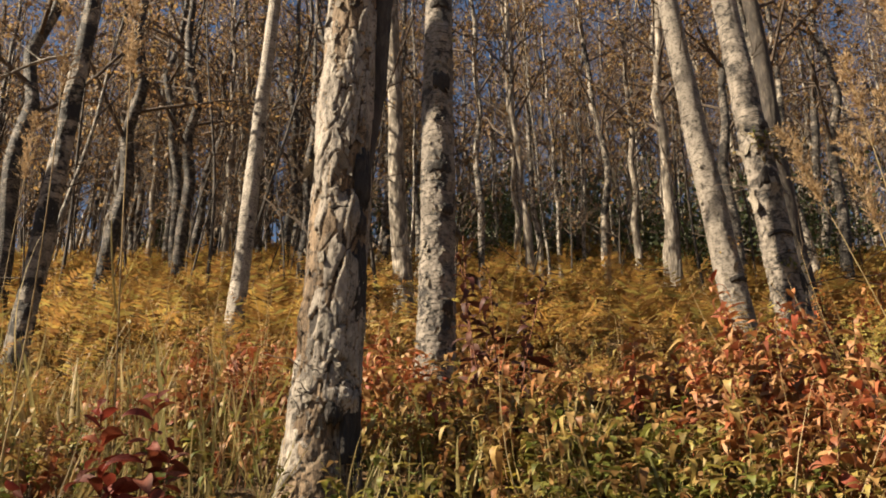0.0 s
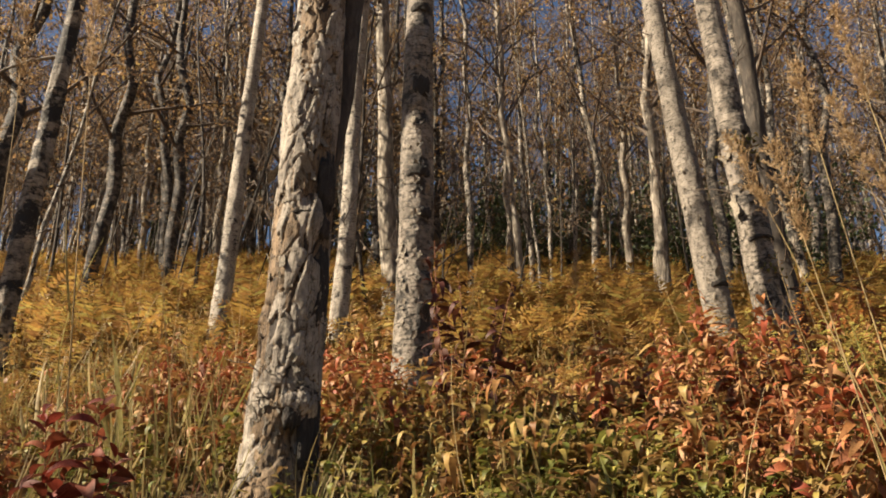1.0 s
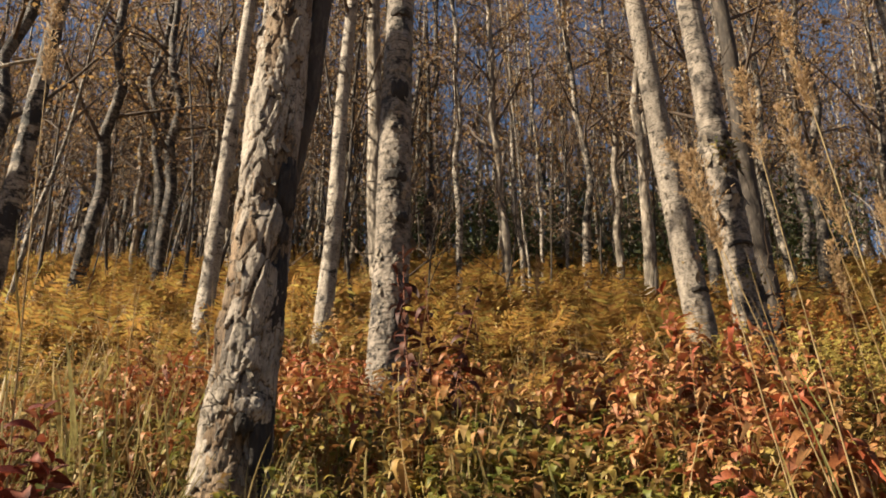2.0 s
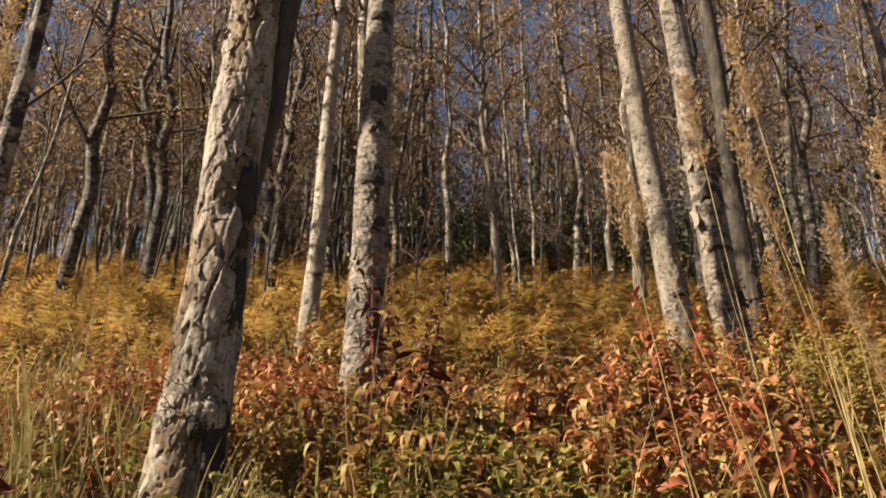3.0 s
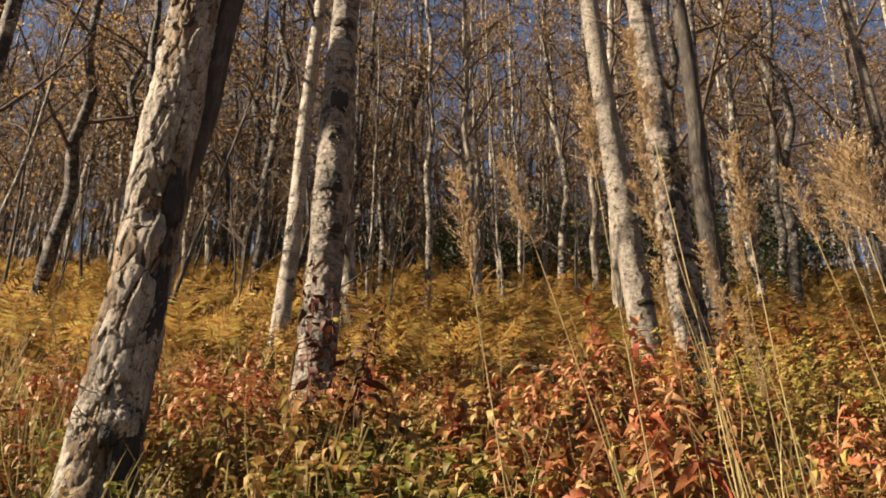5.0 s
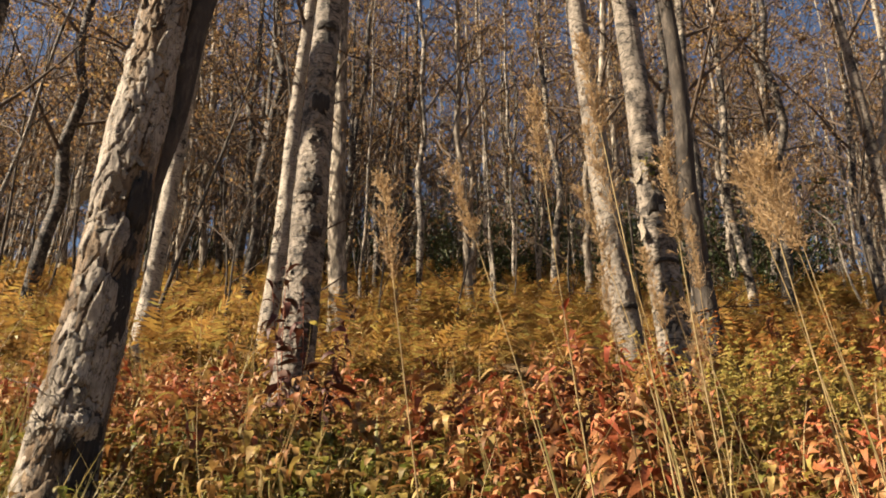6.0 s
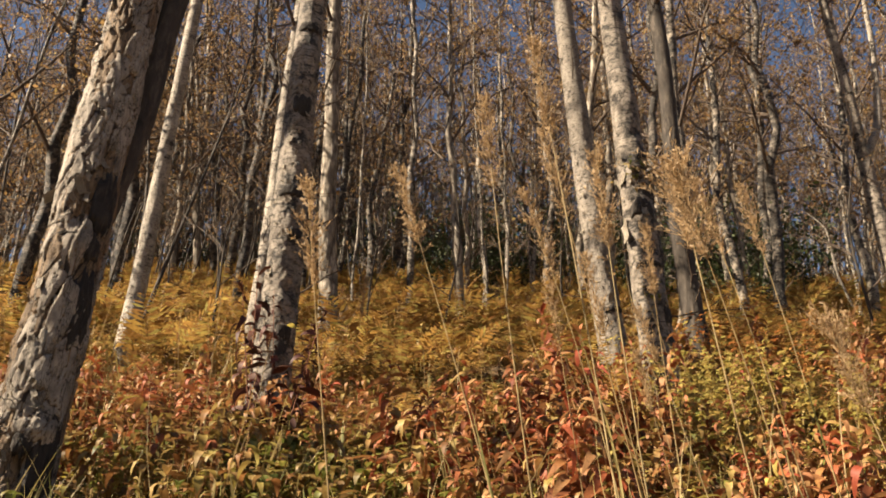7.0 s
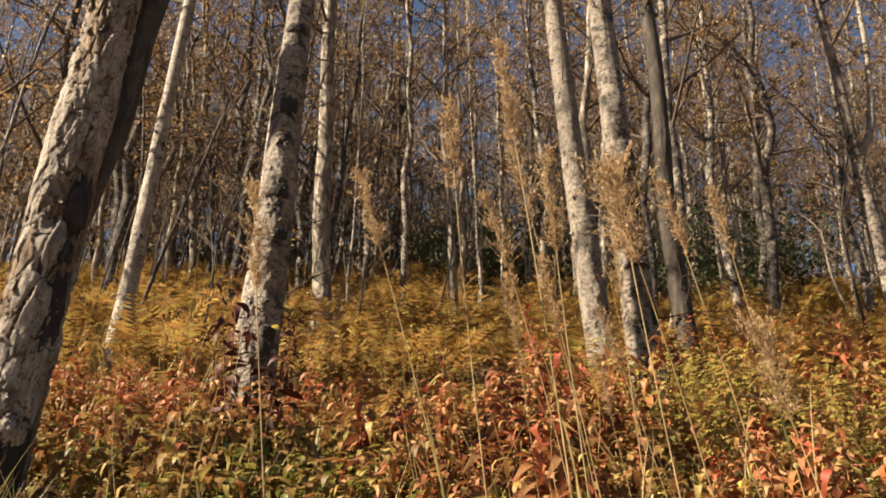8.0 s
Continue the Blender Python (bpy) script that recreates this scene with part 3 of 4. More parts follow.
SCAR_SHADOW = rough_bark("black scar and painted shadow", (0.055, 0.044, 0.036), (0.026, 0.021, 0.017), (0.01, 0.008, 0.007), 2.0)
# black bark down the right flank, which also paints in its shaded side
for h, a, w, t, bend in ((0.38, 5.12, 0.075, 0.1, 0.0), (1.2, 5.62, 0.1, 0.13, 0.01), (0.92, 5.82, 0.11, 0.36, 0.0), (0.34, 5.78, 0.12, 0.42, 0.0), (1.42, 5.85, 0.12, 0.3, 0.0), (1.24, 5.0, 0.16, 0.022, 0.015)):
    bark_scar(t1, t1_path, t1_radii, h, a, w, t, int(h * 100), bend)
# the arched bands are limb shadows, modelled as black patches among real scars
for h, a, w, t, bend in ((1.9, 4.8, 0.22, 0.11, 0.03), (0.79, 5.3, 0.12, 0.13, 0.0), (2.66, 5.0, 0.16, 0.2, -0.03), (1.55, 5.3, 0.13, 0.09, 0.0), (3.45, 4.8, 0.18, 0.1, 0.03)):
    bark_scar(t2, t2_path, t2_radii, h, a, w, t, int(h * 100), bend)
for h, a, w, t, bend in ((1.98, 4.75, 0.24, 0.17, 0.1), (1.42, 4.7, 0.26, 0.045, 0.02), (2.5, 5.3, 0.14, 0.1, 0.0), (0.95, 5.4, 0.1, 0.2, 0.0)):
    bark_scar(t5, t5_path, t5_radii, h, a, w, t, int(h * 100), bend, 0.03)
bark_scar(t4, t4_path, t4_radii, 0.95, 5.0, 0.2, 0.07, 3, 0.02)


def sprouts(tree, path, radii):
    """A tangle of thin dry shoots low on the thick trunk."""
    rng = np.random.default_rng(14)
    s = Shape()
    for _ in range(18):
        h, a = rng.uniform(0.3, 0.62), rng.normal(4.3, 0.5)
        r = np.interp(h, path[:, 2], radii)
        p = np.array([r * math.cos(a), r * math.sin(a), h])
        d = np.array([math.cos(a), math.sin(a), 0.0]) * rng.uniform(0.2, 1) + rng.normal(0, 0.7, 3)
        line = p + np.linspace(0, 1, 5)[:, None] * d * rng.uniform(0.03, 0.07) + np.cumsum(rng.normal(0, 0.007, (5, 3)), 0)
        s.tube(line, (0.003, 0.0028, 0.0024, 0.002, 0.001), 4)
    part("shoot_tangle", mesh_of("shoot_tangle", *s.arrays()), BARK_WHITE, tree, "tangle of thin dry shoots", kind="stuff")


sprouts(t1, t1_path, t1_radii)
near_tree(-2.33, 8.72, 1.6, 2.0, 0.21, 11.5, BARK_WHITE, "slender white birch with smooth chalky bark", 31, 40, 0.03, (0.07, 0.07), 0.003)
near_tree(-1.07, 9.26, 1.0, 2.0, 0.225, 11.0, BARK_WHITE, "slender white birch standing behind the thick trunk", 91, 40, 0.03, (0.07, 0.07), 0.003)
near_tree(-0.60, 12.42, -3.3, 2.0, 0.31, 13.0, BARK_GREY, "grey birch with cracked scaly bark", 61, 40, 0.035, (0.06, 0.1), 0.01)
t7, t7_path, t7_radii = near_tree(-3.47, 6.47, 1.3, 1.0, 0.19, 11.5, BARK_PATCHY, "dark birch trunk with white patches", 71, 44, 0.03, (0.06, 0.09), 0.007)
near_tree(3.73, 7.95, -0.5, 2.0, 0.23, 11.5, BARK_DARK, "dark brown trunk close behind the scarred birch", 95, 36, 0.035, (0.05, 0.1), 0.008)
t9, t9_path, t9_radii = near_tree(7.22, 10.09, -2.3, 1.0, 0.23, 11.0, BARK_SCALY, "white birch with a forked crooked stem", 81, 36, 0.035, (0.07, 0.08), 0.004)
for x, y, r in ((-0.06, 5.57, 0.16), (2.63, 7.08, 0.17), (2.935, 6.5, 0.19), (-2.33, 8.72, 0.15), (-1.07, 9.26, 0.15), (-0.6, 12.42, 0.2), (-3.47, 6.47, 0.15), (7.13, 10.09, 0.16), (3.73, 7.95, 0.16)):
    KEEP.append((x, y, r))


def bare_limb(tree):
    """A long bare limb that hangs out to one side."""
    s = Shape()
    t = np.linspace(0, 1, 14)
    line = np.column_stack([-0.05 - 0.95 * t, -0.02 - 0.1 * t, 3.32 - 0.75 * t + 0.16 * np.sin(t * 3.1)])
    s.tube(line, 0.019 * (1 - 0.75 * t), 8)
    for k, d in ((4, (-0.35, 0.1, 0.3)), (7, (-0.4, -0.1, -0.28)), (10, (-0.25, 0.1, 0.2))):
        s.tube(line[k] + np.linspace(0, 1, 4)[:, None] * np.array(d), (0.007, 0.006, 0.004, 0.002), 5)
    part("limb", mesh_of("limb", *s.arrays()), BARK_GREY, tree, "long bare pale limb")


bare_limb(t7)


def fork_limb(tree):
    """A pale limb that swings out of the crooked birch and turns upwards."""
    s = Shape()
    t = np.linspace(0, 1, 20)
    knots = (0, 0.18, 0.4, 0.7, 1.0)
    line = np.column_stack([np.interp(t, knots, (0.0, 0.33, 0.49, 0.62, 0.67)), 0.08 * np.sin(t * 3), np.interp(t, knots, (3.16, 3.73, 4.36, 5.27, 6.6))])
    s.tube(line, np.interp(t, (0, 1), (0.062, 0.03)), 12)
    part("limb", mesh_of("limb", *s.arrays()), BARK_WHITE, tree, "pale crooked forked limb")


fork_limb(t9)


def leaf_cluster(tree, path, radii, height, angle, count, size, seed, material, label):
    """A clump of short shoots and dry leaves that sticks to the bark."""
    rng = np.random.default_rng(seed)
    s = Shape()
    for _ in range(count):
        h, a = height + rng.normal(0, size * 0.9), rng.normal(angle, 0.45)
        r = float(np.interp(h, path[:, 2], radii)) + rng.uniform(0.0, size * 0.8)
        c = (np.interp(h, path[:, 2], path[:, 0]) + r * math.cos(a), np.interp(h, path[:, 2], path[:, 1]) + r * math.sin(a), h)
        s.leaf(c, (math.cos(a) + rng.normal(0, 0.7), math.sin(a) + rng.normal(0, 0.7), rng.normal(0, 0.6)), (0, 0, 1), size * rng.uniform(0.5, 1.1), size * rng.uniform(0.25, 0.45), rng.uniform(0.2, 1.4), 0.3, 4)
    part("leaf_clump", mesh_of("leaf_clump", *s.arrays()), material, tree, label, kind="stuff")


leaf_cluster(t5, t5_path, t5_radii, 2.3, 4.9, 46, 0.09, 57, GREEN_LEAF, "clump of olive dry leaves on the bark")
leaf_cluster(t5, t5_path, t5_radii, 1.15, 5.0, 30, 0.07, 58, GREEN_LEAF, "clump of olive dry leaves on the bark")
leaf_cluster(t4, t4_path, t4_radii, 1.3, 5.2, 16, 0.06, 59, BROWN_LEAF, "few brown leaves on a side shoot")


# ---- trees further off ----
def wood_tree(seed, bark, height, width, label, limbs=17, first=0.25, leaves=8, forked=False, bend=0.05, kink=0.055):
    rng = np.random.default_rng(seed)
    tree = root("birch_tree", Matrix(), label, "tree", "birches on the slope")
    path = trunk_path(height, rng, bend, 44, kink)
    s = Shape()
    s.tube(path, taper(path[:, 2], height, width / 2) * rng.uniform(0.9, 1.12, 44), 12)
    if forked:
        k = 15
        t = np.linspace(0, 1, 12)[:, None]
        s.tube(path[k] + t * np.array([rng.choice((-1, 1)) * 0.9, rng.normal(0, 0.3), height * 0.6]) * (0.5 + 0.5 * t), width * 0.36 * (1 - 0.9 * t[:, 0]), 9)
    part("trunk", mesh_of("trunk", *s.arrays()), bark, tree)
    wood, green = crown_shapes(path, height, width / 2, rng, first, limbs, 6, leaves + 4, 0.07)
    tw = low_twigs(path, height, rng, 22, 0.7)
    wood.add(*tw.arrays())
    part("branchwork", mesh_of("limbs", *wood.arrays()), TWIG, tree, "thin brown limbs and twigs", kind="stuff")
    part("crown", mesh_of("crown", *green.arrays()), CROWN_LEAF, tree, "sparse golden autumn leaves")
    return tree


WHITE_L, PATCH_L, GREY_L, DARK_L = ("pale birch trunk with sparse golden leaves", "patchy black and white birch with golden leaves",
                                    "grey barked birch with thin bare twigs", "dark trunked tree in the shade of the wood")
KINDS = [wood_tree(101, BARK_WOOD, 11.5, 0.2, WHITE_L), wood_tree(102, BARK_PATCHY, 12.0, 0.2, PATCH_L), wood_tree(103, BARK_GREY, 12.5, 0.2, GREY_L, forked=True),
         wood_tree(104, BARK_MOTTLED, 11.0, 0.2, DARK_L, leaves=7, bend=0.06), wood_tree(105, BARK_PATCHY, 12.5, 0.2, PATCH_L, forked=True), wood_tree(106, BARK_GREY, 10.5, 0.2, GREY_L, bend=0.05),
         wood_tree(107, BARK_WOOD, 13.0, 0.2, WHITE_L, bend=0.04), wood_tree(108, BARK_MOTTLED, 12.0, 0.2, DARK_L, forked=True, bend=0.05)]
used = set()


def set_tree(kind, x, y, lean_x, lean_y, width, turn):
    KEEP.append((x, y, width * 0.6))
    k = width / 0.2
    m = stand(x, y, lean_x, lean_y, turn) @ Matrix.Diagonal((k, k, 1, 1)) if width < 0.2 else stand(x, y, lean_x, lean_y, turn) @ Matrix.Diagonal((k, k, 1.0 + (k - 1) * 0.3, 1))
    if kind in used:
        return copy_thing(KINDS[kind], m)
    used.add(kind)
    KINDS[kind].matrix_basis = m
    return KINDS[kind]


LEFT_WOOD = [(3, -4.93, 11.2, 0.5, 0.22), (3, -5.19, 15.27, -3.4, 0.24), (7, -5.52, 16.17, -4.6, 0.22), (3, -5.04, 8.82, -1.7, 0.2), (0, -5.3, 10.02, 7.0, 0.07),
             (5, -5.05, 17.66, -3.6, 0.17), (3, -3.49, 16.78, 0.7, 0.2), (7, -2.73, 15.01, 0.3, 0.18), (5, -7.37, 19.43, -2.8, 0.2), (3, -9.21, 22.97, -4.5, 0.2),
             (5, -7.17, 23.85, -4.6, 0.22), (3, -5.14, 21.2, -2.7, 0.2)]
MID_WOOD = [(6, 0.63, 12.58, -0.8, 0.12), (5, 1.55, 12.73, -2.5, 0.18), (0, 2.05, 14.74, -2.7, 0.16), (6, 2.71, 17.66, -1.0, 0.17), (1, 3.36, 15.81, -0.6, 0.18),
            (0, 3.14, 17.02, 1.0, 0.17), (5, 4.07, 16.13, 0.7, 0.2), (6, 4.6, 20.61, 1.1, 0.15), (5, 1.55, 21.51, -0.3, 0.15), (0, 2.12, 21.51, -0.9, 0.17),
            (5, 3.57, 11.64, 2.4, 0.23), (3, 4.31, 11.19, 1.8, 0.16), (5, -0.62, 21.35, 2.4, 0.18), (1, -0.04, 23.13, 2.6, 0.19), (0, -1.14, 22.25, 0.5, 0.18)]
RIGHT_WOOD = [(4, 4.0, 9.67, 3.2, 0.17), (3, 7.07, 13.42, 3.0, 0.2), (7, 7.96, 15.75, 4.7, 0.18), (0, 9.72, 15.8, 1.3, 0.2), (5, 7.98, 16.81, -1.3, 0.19),
              (6, 6.42, 14.15, 1.8, 0.13), (1, 9.53, 14.92, 1.7, 0.21), (5, 7.85, 17.61, 0.4, 0.2), (1, 6.1, 12.6, -0.4, 0.17)]
rng = np.random.default_rng(200)
for kind, x, y, lean, width in LEFT_WOOD + MID_WOOD + RIGHT_WOOD:
    set_tree(kind, x, y, lean, 1.0, width, rng.uniform(0, 360))


def fill_wood(count, inside, gap, seed, kinds, widths):
    """More trees wherever there is room between those already standing."""
    rng = np.random.default_rng(seed)
    done = tries = 0
    while done < count and tries < 20000:
        tries += 1
        x, y = inside(rng)
        if all((x - a) ** 2 + (y - b) ** 2 > gap * gap for a, b, r in KEEP):
            set_tree(kinds[rng.integers(len(kinds))], x, y, rng.normal(0, 2.5), rng.normal(1, 2), rng.uniform(*widths), rng.uniform(0, 360))
            done += 1


def far_wedge(rng):
    y = 18 + 24 * rng.random()
    return rng.uniform(-0.62 * y - 2, 0.62 * y + 4), y


def left_wedge(rng):
    y = rng.uniform(17, 45)
    return rng.uniform(-0.62 * y - 1, -1.5), y


# added trees out of view, for dappled shade; the gap lets sun through
def side_left(rng):
    return rng.uniform(-22, -7.5), rng.choice((rng.uniform(-9, -3), rng.uniform(5.5, 14)))


def mid_wood(rng):
    y = rng.uniform(14, 25)
    return rng.uniform(-0.05 * y, 0.5 * y), y


# a strip out of view; its added trees only shade the left wood
def shade_left(rng):
    y = rng.uniform(9, 17)
    return rng.uniform(-20, -0.62 * y - 2.5), y


def side_right(rng):
    return rng.uniform(10.5, 24), rng.uniform(-6, 14)


def behind(rng):
    return rng.uniform(-14, 14), rng.uniform(-26, -7)


fill_wood(20, mid_wood, 0.75, 216, (0, 6, 1, 5, 0, 4), (0.15, 0.24))
fill_wood(62, left_wedge, 1.0, 209, (3, 7, 3, 7, 2, 1), (0.13, 0.25))
fill_wood(135, far_wedge, 1.05, 210, (0, 1, 0, 3, 2, 4, 5, 6, 6, 7, 1), (0.13, 0.25))
fill_wood(8, shade_left, 1.6, 215, (1, 2, 4, 5), (0.14, 0.24))
fill_wood(9, side_left, 3.0, 211, (1, 2, 4, 5), (0.14, 0.24))
fill_wood(12, side_right, 2.0, 212, (1, 2, 3, 5, 7), (0.14, 0.24))
# unseen young birches, added to throw shade on the near left growth
for x, y, k, turn in ((-4.4, 2.1, 0.42, 20), (-5.6, 3.0, 0.46, 140), (-3.6, 0.9, 0.36, 250), (-4.1, 2.8, 0.4, 80), (-3.7, 1.7, 0.38, 170), (-4.9, 1.5, 0.45, 310)):
    copy_thing(KINDS[5], stand(x, y, 0, 0, turn, k))


def shadow_snag(x, y, lean_x, lean_y, length, foot, top):
    """An unseen dead stem added to cast shadow; it leans far over and has lost its crown."""
    rng = np.random.default_rng(109)
    ob = root("dead_tree", stand(x, y, lean_x, lean_y), "unseen broken birch stem, added to shade the scaly birch", "tree")
    h = np.linspace(0, length, 40)
    s = Shape()
    s.tube(np.column_stack([0.02 * np.sin(h * 0.9), 0.02 * np.sin(h * 1.3), h]), np.interp(h, (0, 0.3, length), (foot * 1.25, foot, top)) * rng.uniform(0.95, 1.06, 40), 18)
    v, f = s.arrays()
    v[-18:, 2] += rng.uniform(-0.1, 0.15, 18)
    part("trunk", mesh_of("trunk", v, f), BARK_GREY, ob)
    for _ in range(5):
        k, a = rng.uniform(2.0, length - 1.2), rng.uniform(0, 6.283)
        d = np.array([math.cos(a), math.sin(a), 0.8]) * rng.uniform(0.2, 0.5)
        s = Shape()
        s.tube(np.array([0, 0, k]) + np.linspace(0, 1, 4)[:, None] * d, (0.03, 0.025, 0.018, 0.01), 7)
        part("branch_stub", mesh_of("branch_stub", *s.arrays()), BARK_DARK, ob)


# set so that its shadow crosses the upper trunk of the scaly birch
shadow_snag(-5.52, 7.2, 5.3, -23.5, 8.2, 0.26, 0.2)
fill_wood(10, behind, 3.0, 213, (1, 2, 5), (0.14, 0.24))


def far_trunks(count, seed):
    """Stems deep in the wood, too far off to tell apart."""
    rng = np.random.default_rng(seed)
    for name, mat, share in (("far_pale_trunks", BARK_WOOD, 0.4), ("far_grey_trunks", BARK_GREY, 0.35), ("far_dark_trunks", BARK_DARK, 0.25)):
        s = Shape()
        for _ in range(int(count * share)):
            y = rng.uniform(30, 66)
            x = rng.uniform(-0.62 * y - 3, 0.62 * y + 5)
            path = trunk_path(rng.uniform(9, 13), rng, 0.12, 16, 0.07)
            path[:, 0] += path[:, 2] * rng.normal(0, 0.04)
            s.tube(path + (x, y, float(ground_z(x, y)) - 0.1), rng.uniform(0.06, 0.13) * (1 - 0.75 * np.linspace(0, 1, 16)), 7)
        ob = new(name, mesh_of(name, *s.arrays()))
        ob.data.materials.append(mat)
        tagged(ob, "slender birch stems deep in the wood", "far wood", kind="stuff")


far_trunks(330, 238)


def far_thicket(count, seed):
    """The tangle of twigs and last leaves that closes the view between the trunks."""
    rng = np.random.default_rng(seed)
    wood, green = Shape(), Shape()
    for i in range(count):
        y = rng.uniform(17, 64)
        x = rng.uniform(-0.62 * y - 3, 0.62 * y + 5)
        up = rng.uniform(0.3, 3.5) if i % 5 < 2 else rng.uniform(2.5, 12.0)
        c = np.array([x, y, float(ground_z(x, y)) + up])
        for _ in range(3):
            d = rng.normal(0, 0.6, 3) + (0, 0, 0.9)
            ln = rng.uniform(0.5, 1.5)
            line = c + np.linspace(0, 1, 4)[:, None] * d * ln + np.cumsum(rng.normal(0, 0.07, (4, 3)), 0)
            line[0] = c
            wood.tube(line, (0.016, 0.013, 0.009, 0.005), 3)
            for _ in range(9 if up > 3 else 4):
                g = rng.uniform(0.1, 1) * 2.99
                q = line[int(g)] + (line[int(g) + 1] - line[int(g)]) * (g % 1) + rng.normal(0, 0.12, 3)
                u = rng.normal(0, 1, 3)
                u /= np.linalg.norm(u)
                v = np.cross(u, rng.normal(0, 1, 3))
                v /= np.linalg.norm(v) + 1e-9
                green.flat(q, u, v, rng.uniform(0.08, 0.16), rng.uniform(0.07, 0.12))
    a = new("far_twigs", mesh_of("far_twigs", *wood.arrays()))
    a.data.materials.append(TWIG)
    tagged(a, "tangle of thin brown twigs deep in the wood", "far wood", kind="stuff")
    b = new("far_foliage", mesh_of("far_foliage", *green.arrays()))
    b.data.materials.append(CROWN_LEAF)
    tagged(b, "golden brown leaves deep in the wood", "far wood", kind="stuff")


far_thicket(4000, 240)


# ---- saplings and shrubs ----
def sapling(seed, height):
    rng = np.random.default_rng(seed)
    ob = root("sapling", Matrix(), "thin dark bare sapling among the ferns", "sapling", "saplings")
    path = trunk_path(height, rng, 0.12, 16)
    s = Shape()
    s.tube(path, 0.03 * (1 - 0.85 * path[:, 2] / height), 6)
    part("stem", mesh_of("stem", *s.arrays()), BARK_DARK, ob)
    wood, green = crown_shapes(path, height, 0.03, rng, 0.25, 14, 4, 4, 0.045, 0.55)
    part("branchwork", mesh_of("branchwork", *wood.arrays()), TWIG, ob, kind="stuff")
    part("foliage", mesh_of("foliage", *green.arrays()), CROWN_LEAF, ob, "few brown leaves", kind="stuff")
    return ob


def spread_things(protos, spots):
    """Stand copies of some prototypes at (x, y, size, turn, lean_x, lean_y)."""
    made = []
    for i, (x, y, k, turn, lx, ly) in enumerate(spots):
        m = stand(x, y, lx, ly, turn, k, 0.02)
        p = protos[i % len(protos)]
        if i < len(protos):
            p.matrix_basis = m
            made.append(p)
        else:
            made.append(copy_thing(p, m))
    return made


rng = np.random.default_rng(300)
spots = []
while len(spots) < 190:
    y = rng.uniform(10, 44)
    x = rng.uniform(-0.6 * y - 1, 0.6 * y + 3) if rng.random() < 0.6 else rng.uniform(-0.6 * y - 1, 0)
    if free_spot(x, y, KEEP):
        spots.append((x, y, rng.uniform(0.7, 1.25), rng.uniform(0, 360), rng.normal(0, 5), rng.normal(2, 4)))
spread_things([sapling(301 + k, 5.0 + 0.7 * k) for k in range(5)], spots)


def shrub(seed, bushy):
    rng = np.random.default_rng(seed)
    ob = root("evergreen_shrub", Matrix(), "dark green leafy shrub under the trees", "shrub", "dark shrubs")
    wood, green = Shape(), Shape()
    for _ in range(16):
        a, rise = rng.uniform(0, 6.283), rng.uniform(0.6, 2.2)
        d = np.array([math.cos(a), math.sin(a), rise])
        d /= np.linalg.norm(d)
        line = np.linspace(0, 1, 5)[:, None] * d * rng.uniform(1.0, 2.4) + np.cumsum(rng.normal(0, 0.06, (5, 3)), 0)
        line[0] = 0
        wood.tube(line, (0.02, 0.016, 0.012, 0.008, 0.003), 5)
        for _ in range(bushy):
            g = rng.uniform(0.25, 1) * 3.99
            c = line[int(g)] + (line[int(g) + 1] - line[int(g)]) * (g % 1) + rng.normal(0, 0.16, 3)
            u = rng.normal(0, 1, 3)
            u /= np.linalg.norm(u)
            v = np.cross(u, rng.normal(0, 1, 3))
            v /= np.linalg.norm(v)
            green.flat(c, u, v, rng.uniform(0.06, 0.13), rng.uniform(0.03, 0.07))
    part("branchwork", mesh_of("branchwork", *wood.arrays()), TWIG, ob, kind="stuff")
    part("foliage", mesh_of("foliage", *green.arrays()), EVERGREEN, ob, kind="stuff")
    return ob


rng = np.random.default_rng(320)
spots = [(x, y, k, rng.uniform(0, 360), 0, 0) for x, y, k in ((1.6, 19.5, 1.1), (3.4, 22.0, 1.3), (5.6, 21.0, 1.2), (0.2, 25.5, 1.3), (2.2, 26.5, 1.5), (8.6, 19.0, 1.3), (7.4, 15.2, 0.9), (10.8, 21.5, 1.4),
                                                              (4.6, 27.5, 1.5), (-2.6, 27.0, 1.3), (6.6, 26.0, 1.5))]
spots += [(x, y, k, rng.uniform(0, 360), 0, 0) for x, y, k in ((9.2, 27.0, 1.6), (12.0, 26.0, 1.5), (1.0, 31.0, 1.7), (4.0, 32.5, 1.8), (7.4, 32.0, 1.8), (-1.5, 32.0, 1.6), (13.5, 31.0, 1.7), (10.5, 34.0, 1.8),
                                                               (-5.5, 33.0, 1.5), (-9.5, 35.0, 1.6), (-13.0, 34.0, 1.6), (5.6, 16.8, 0.9))]
spread_things([shrub(321, 95), shrub(322, 110), shrub(323, 85)], spots)


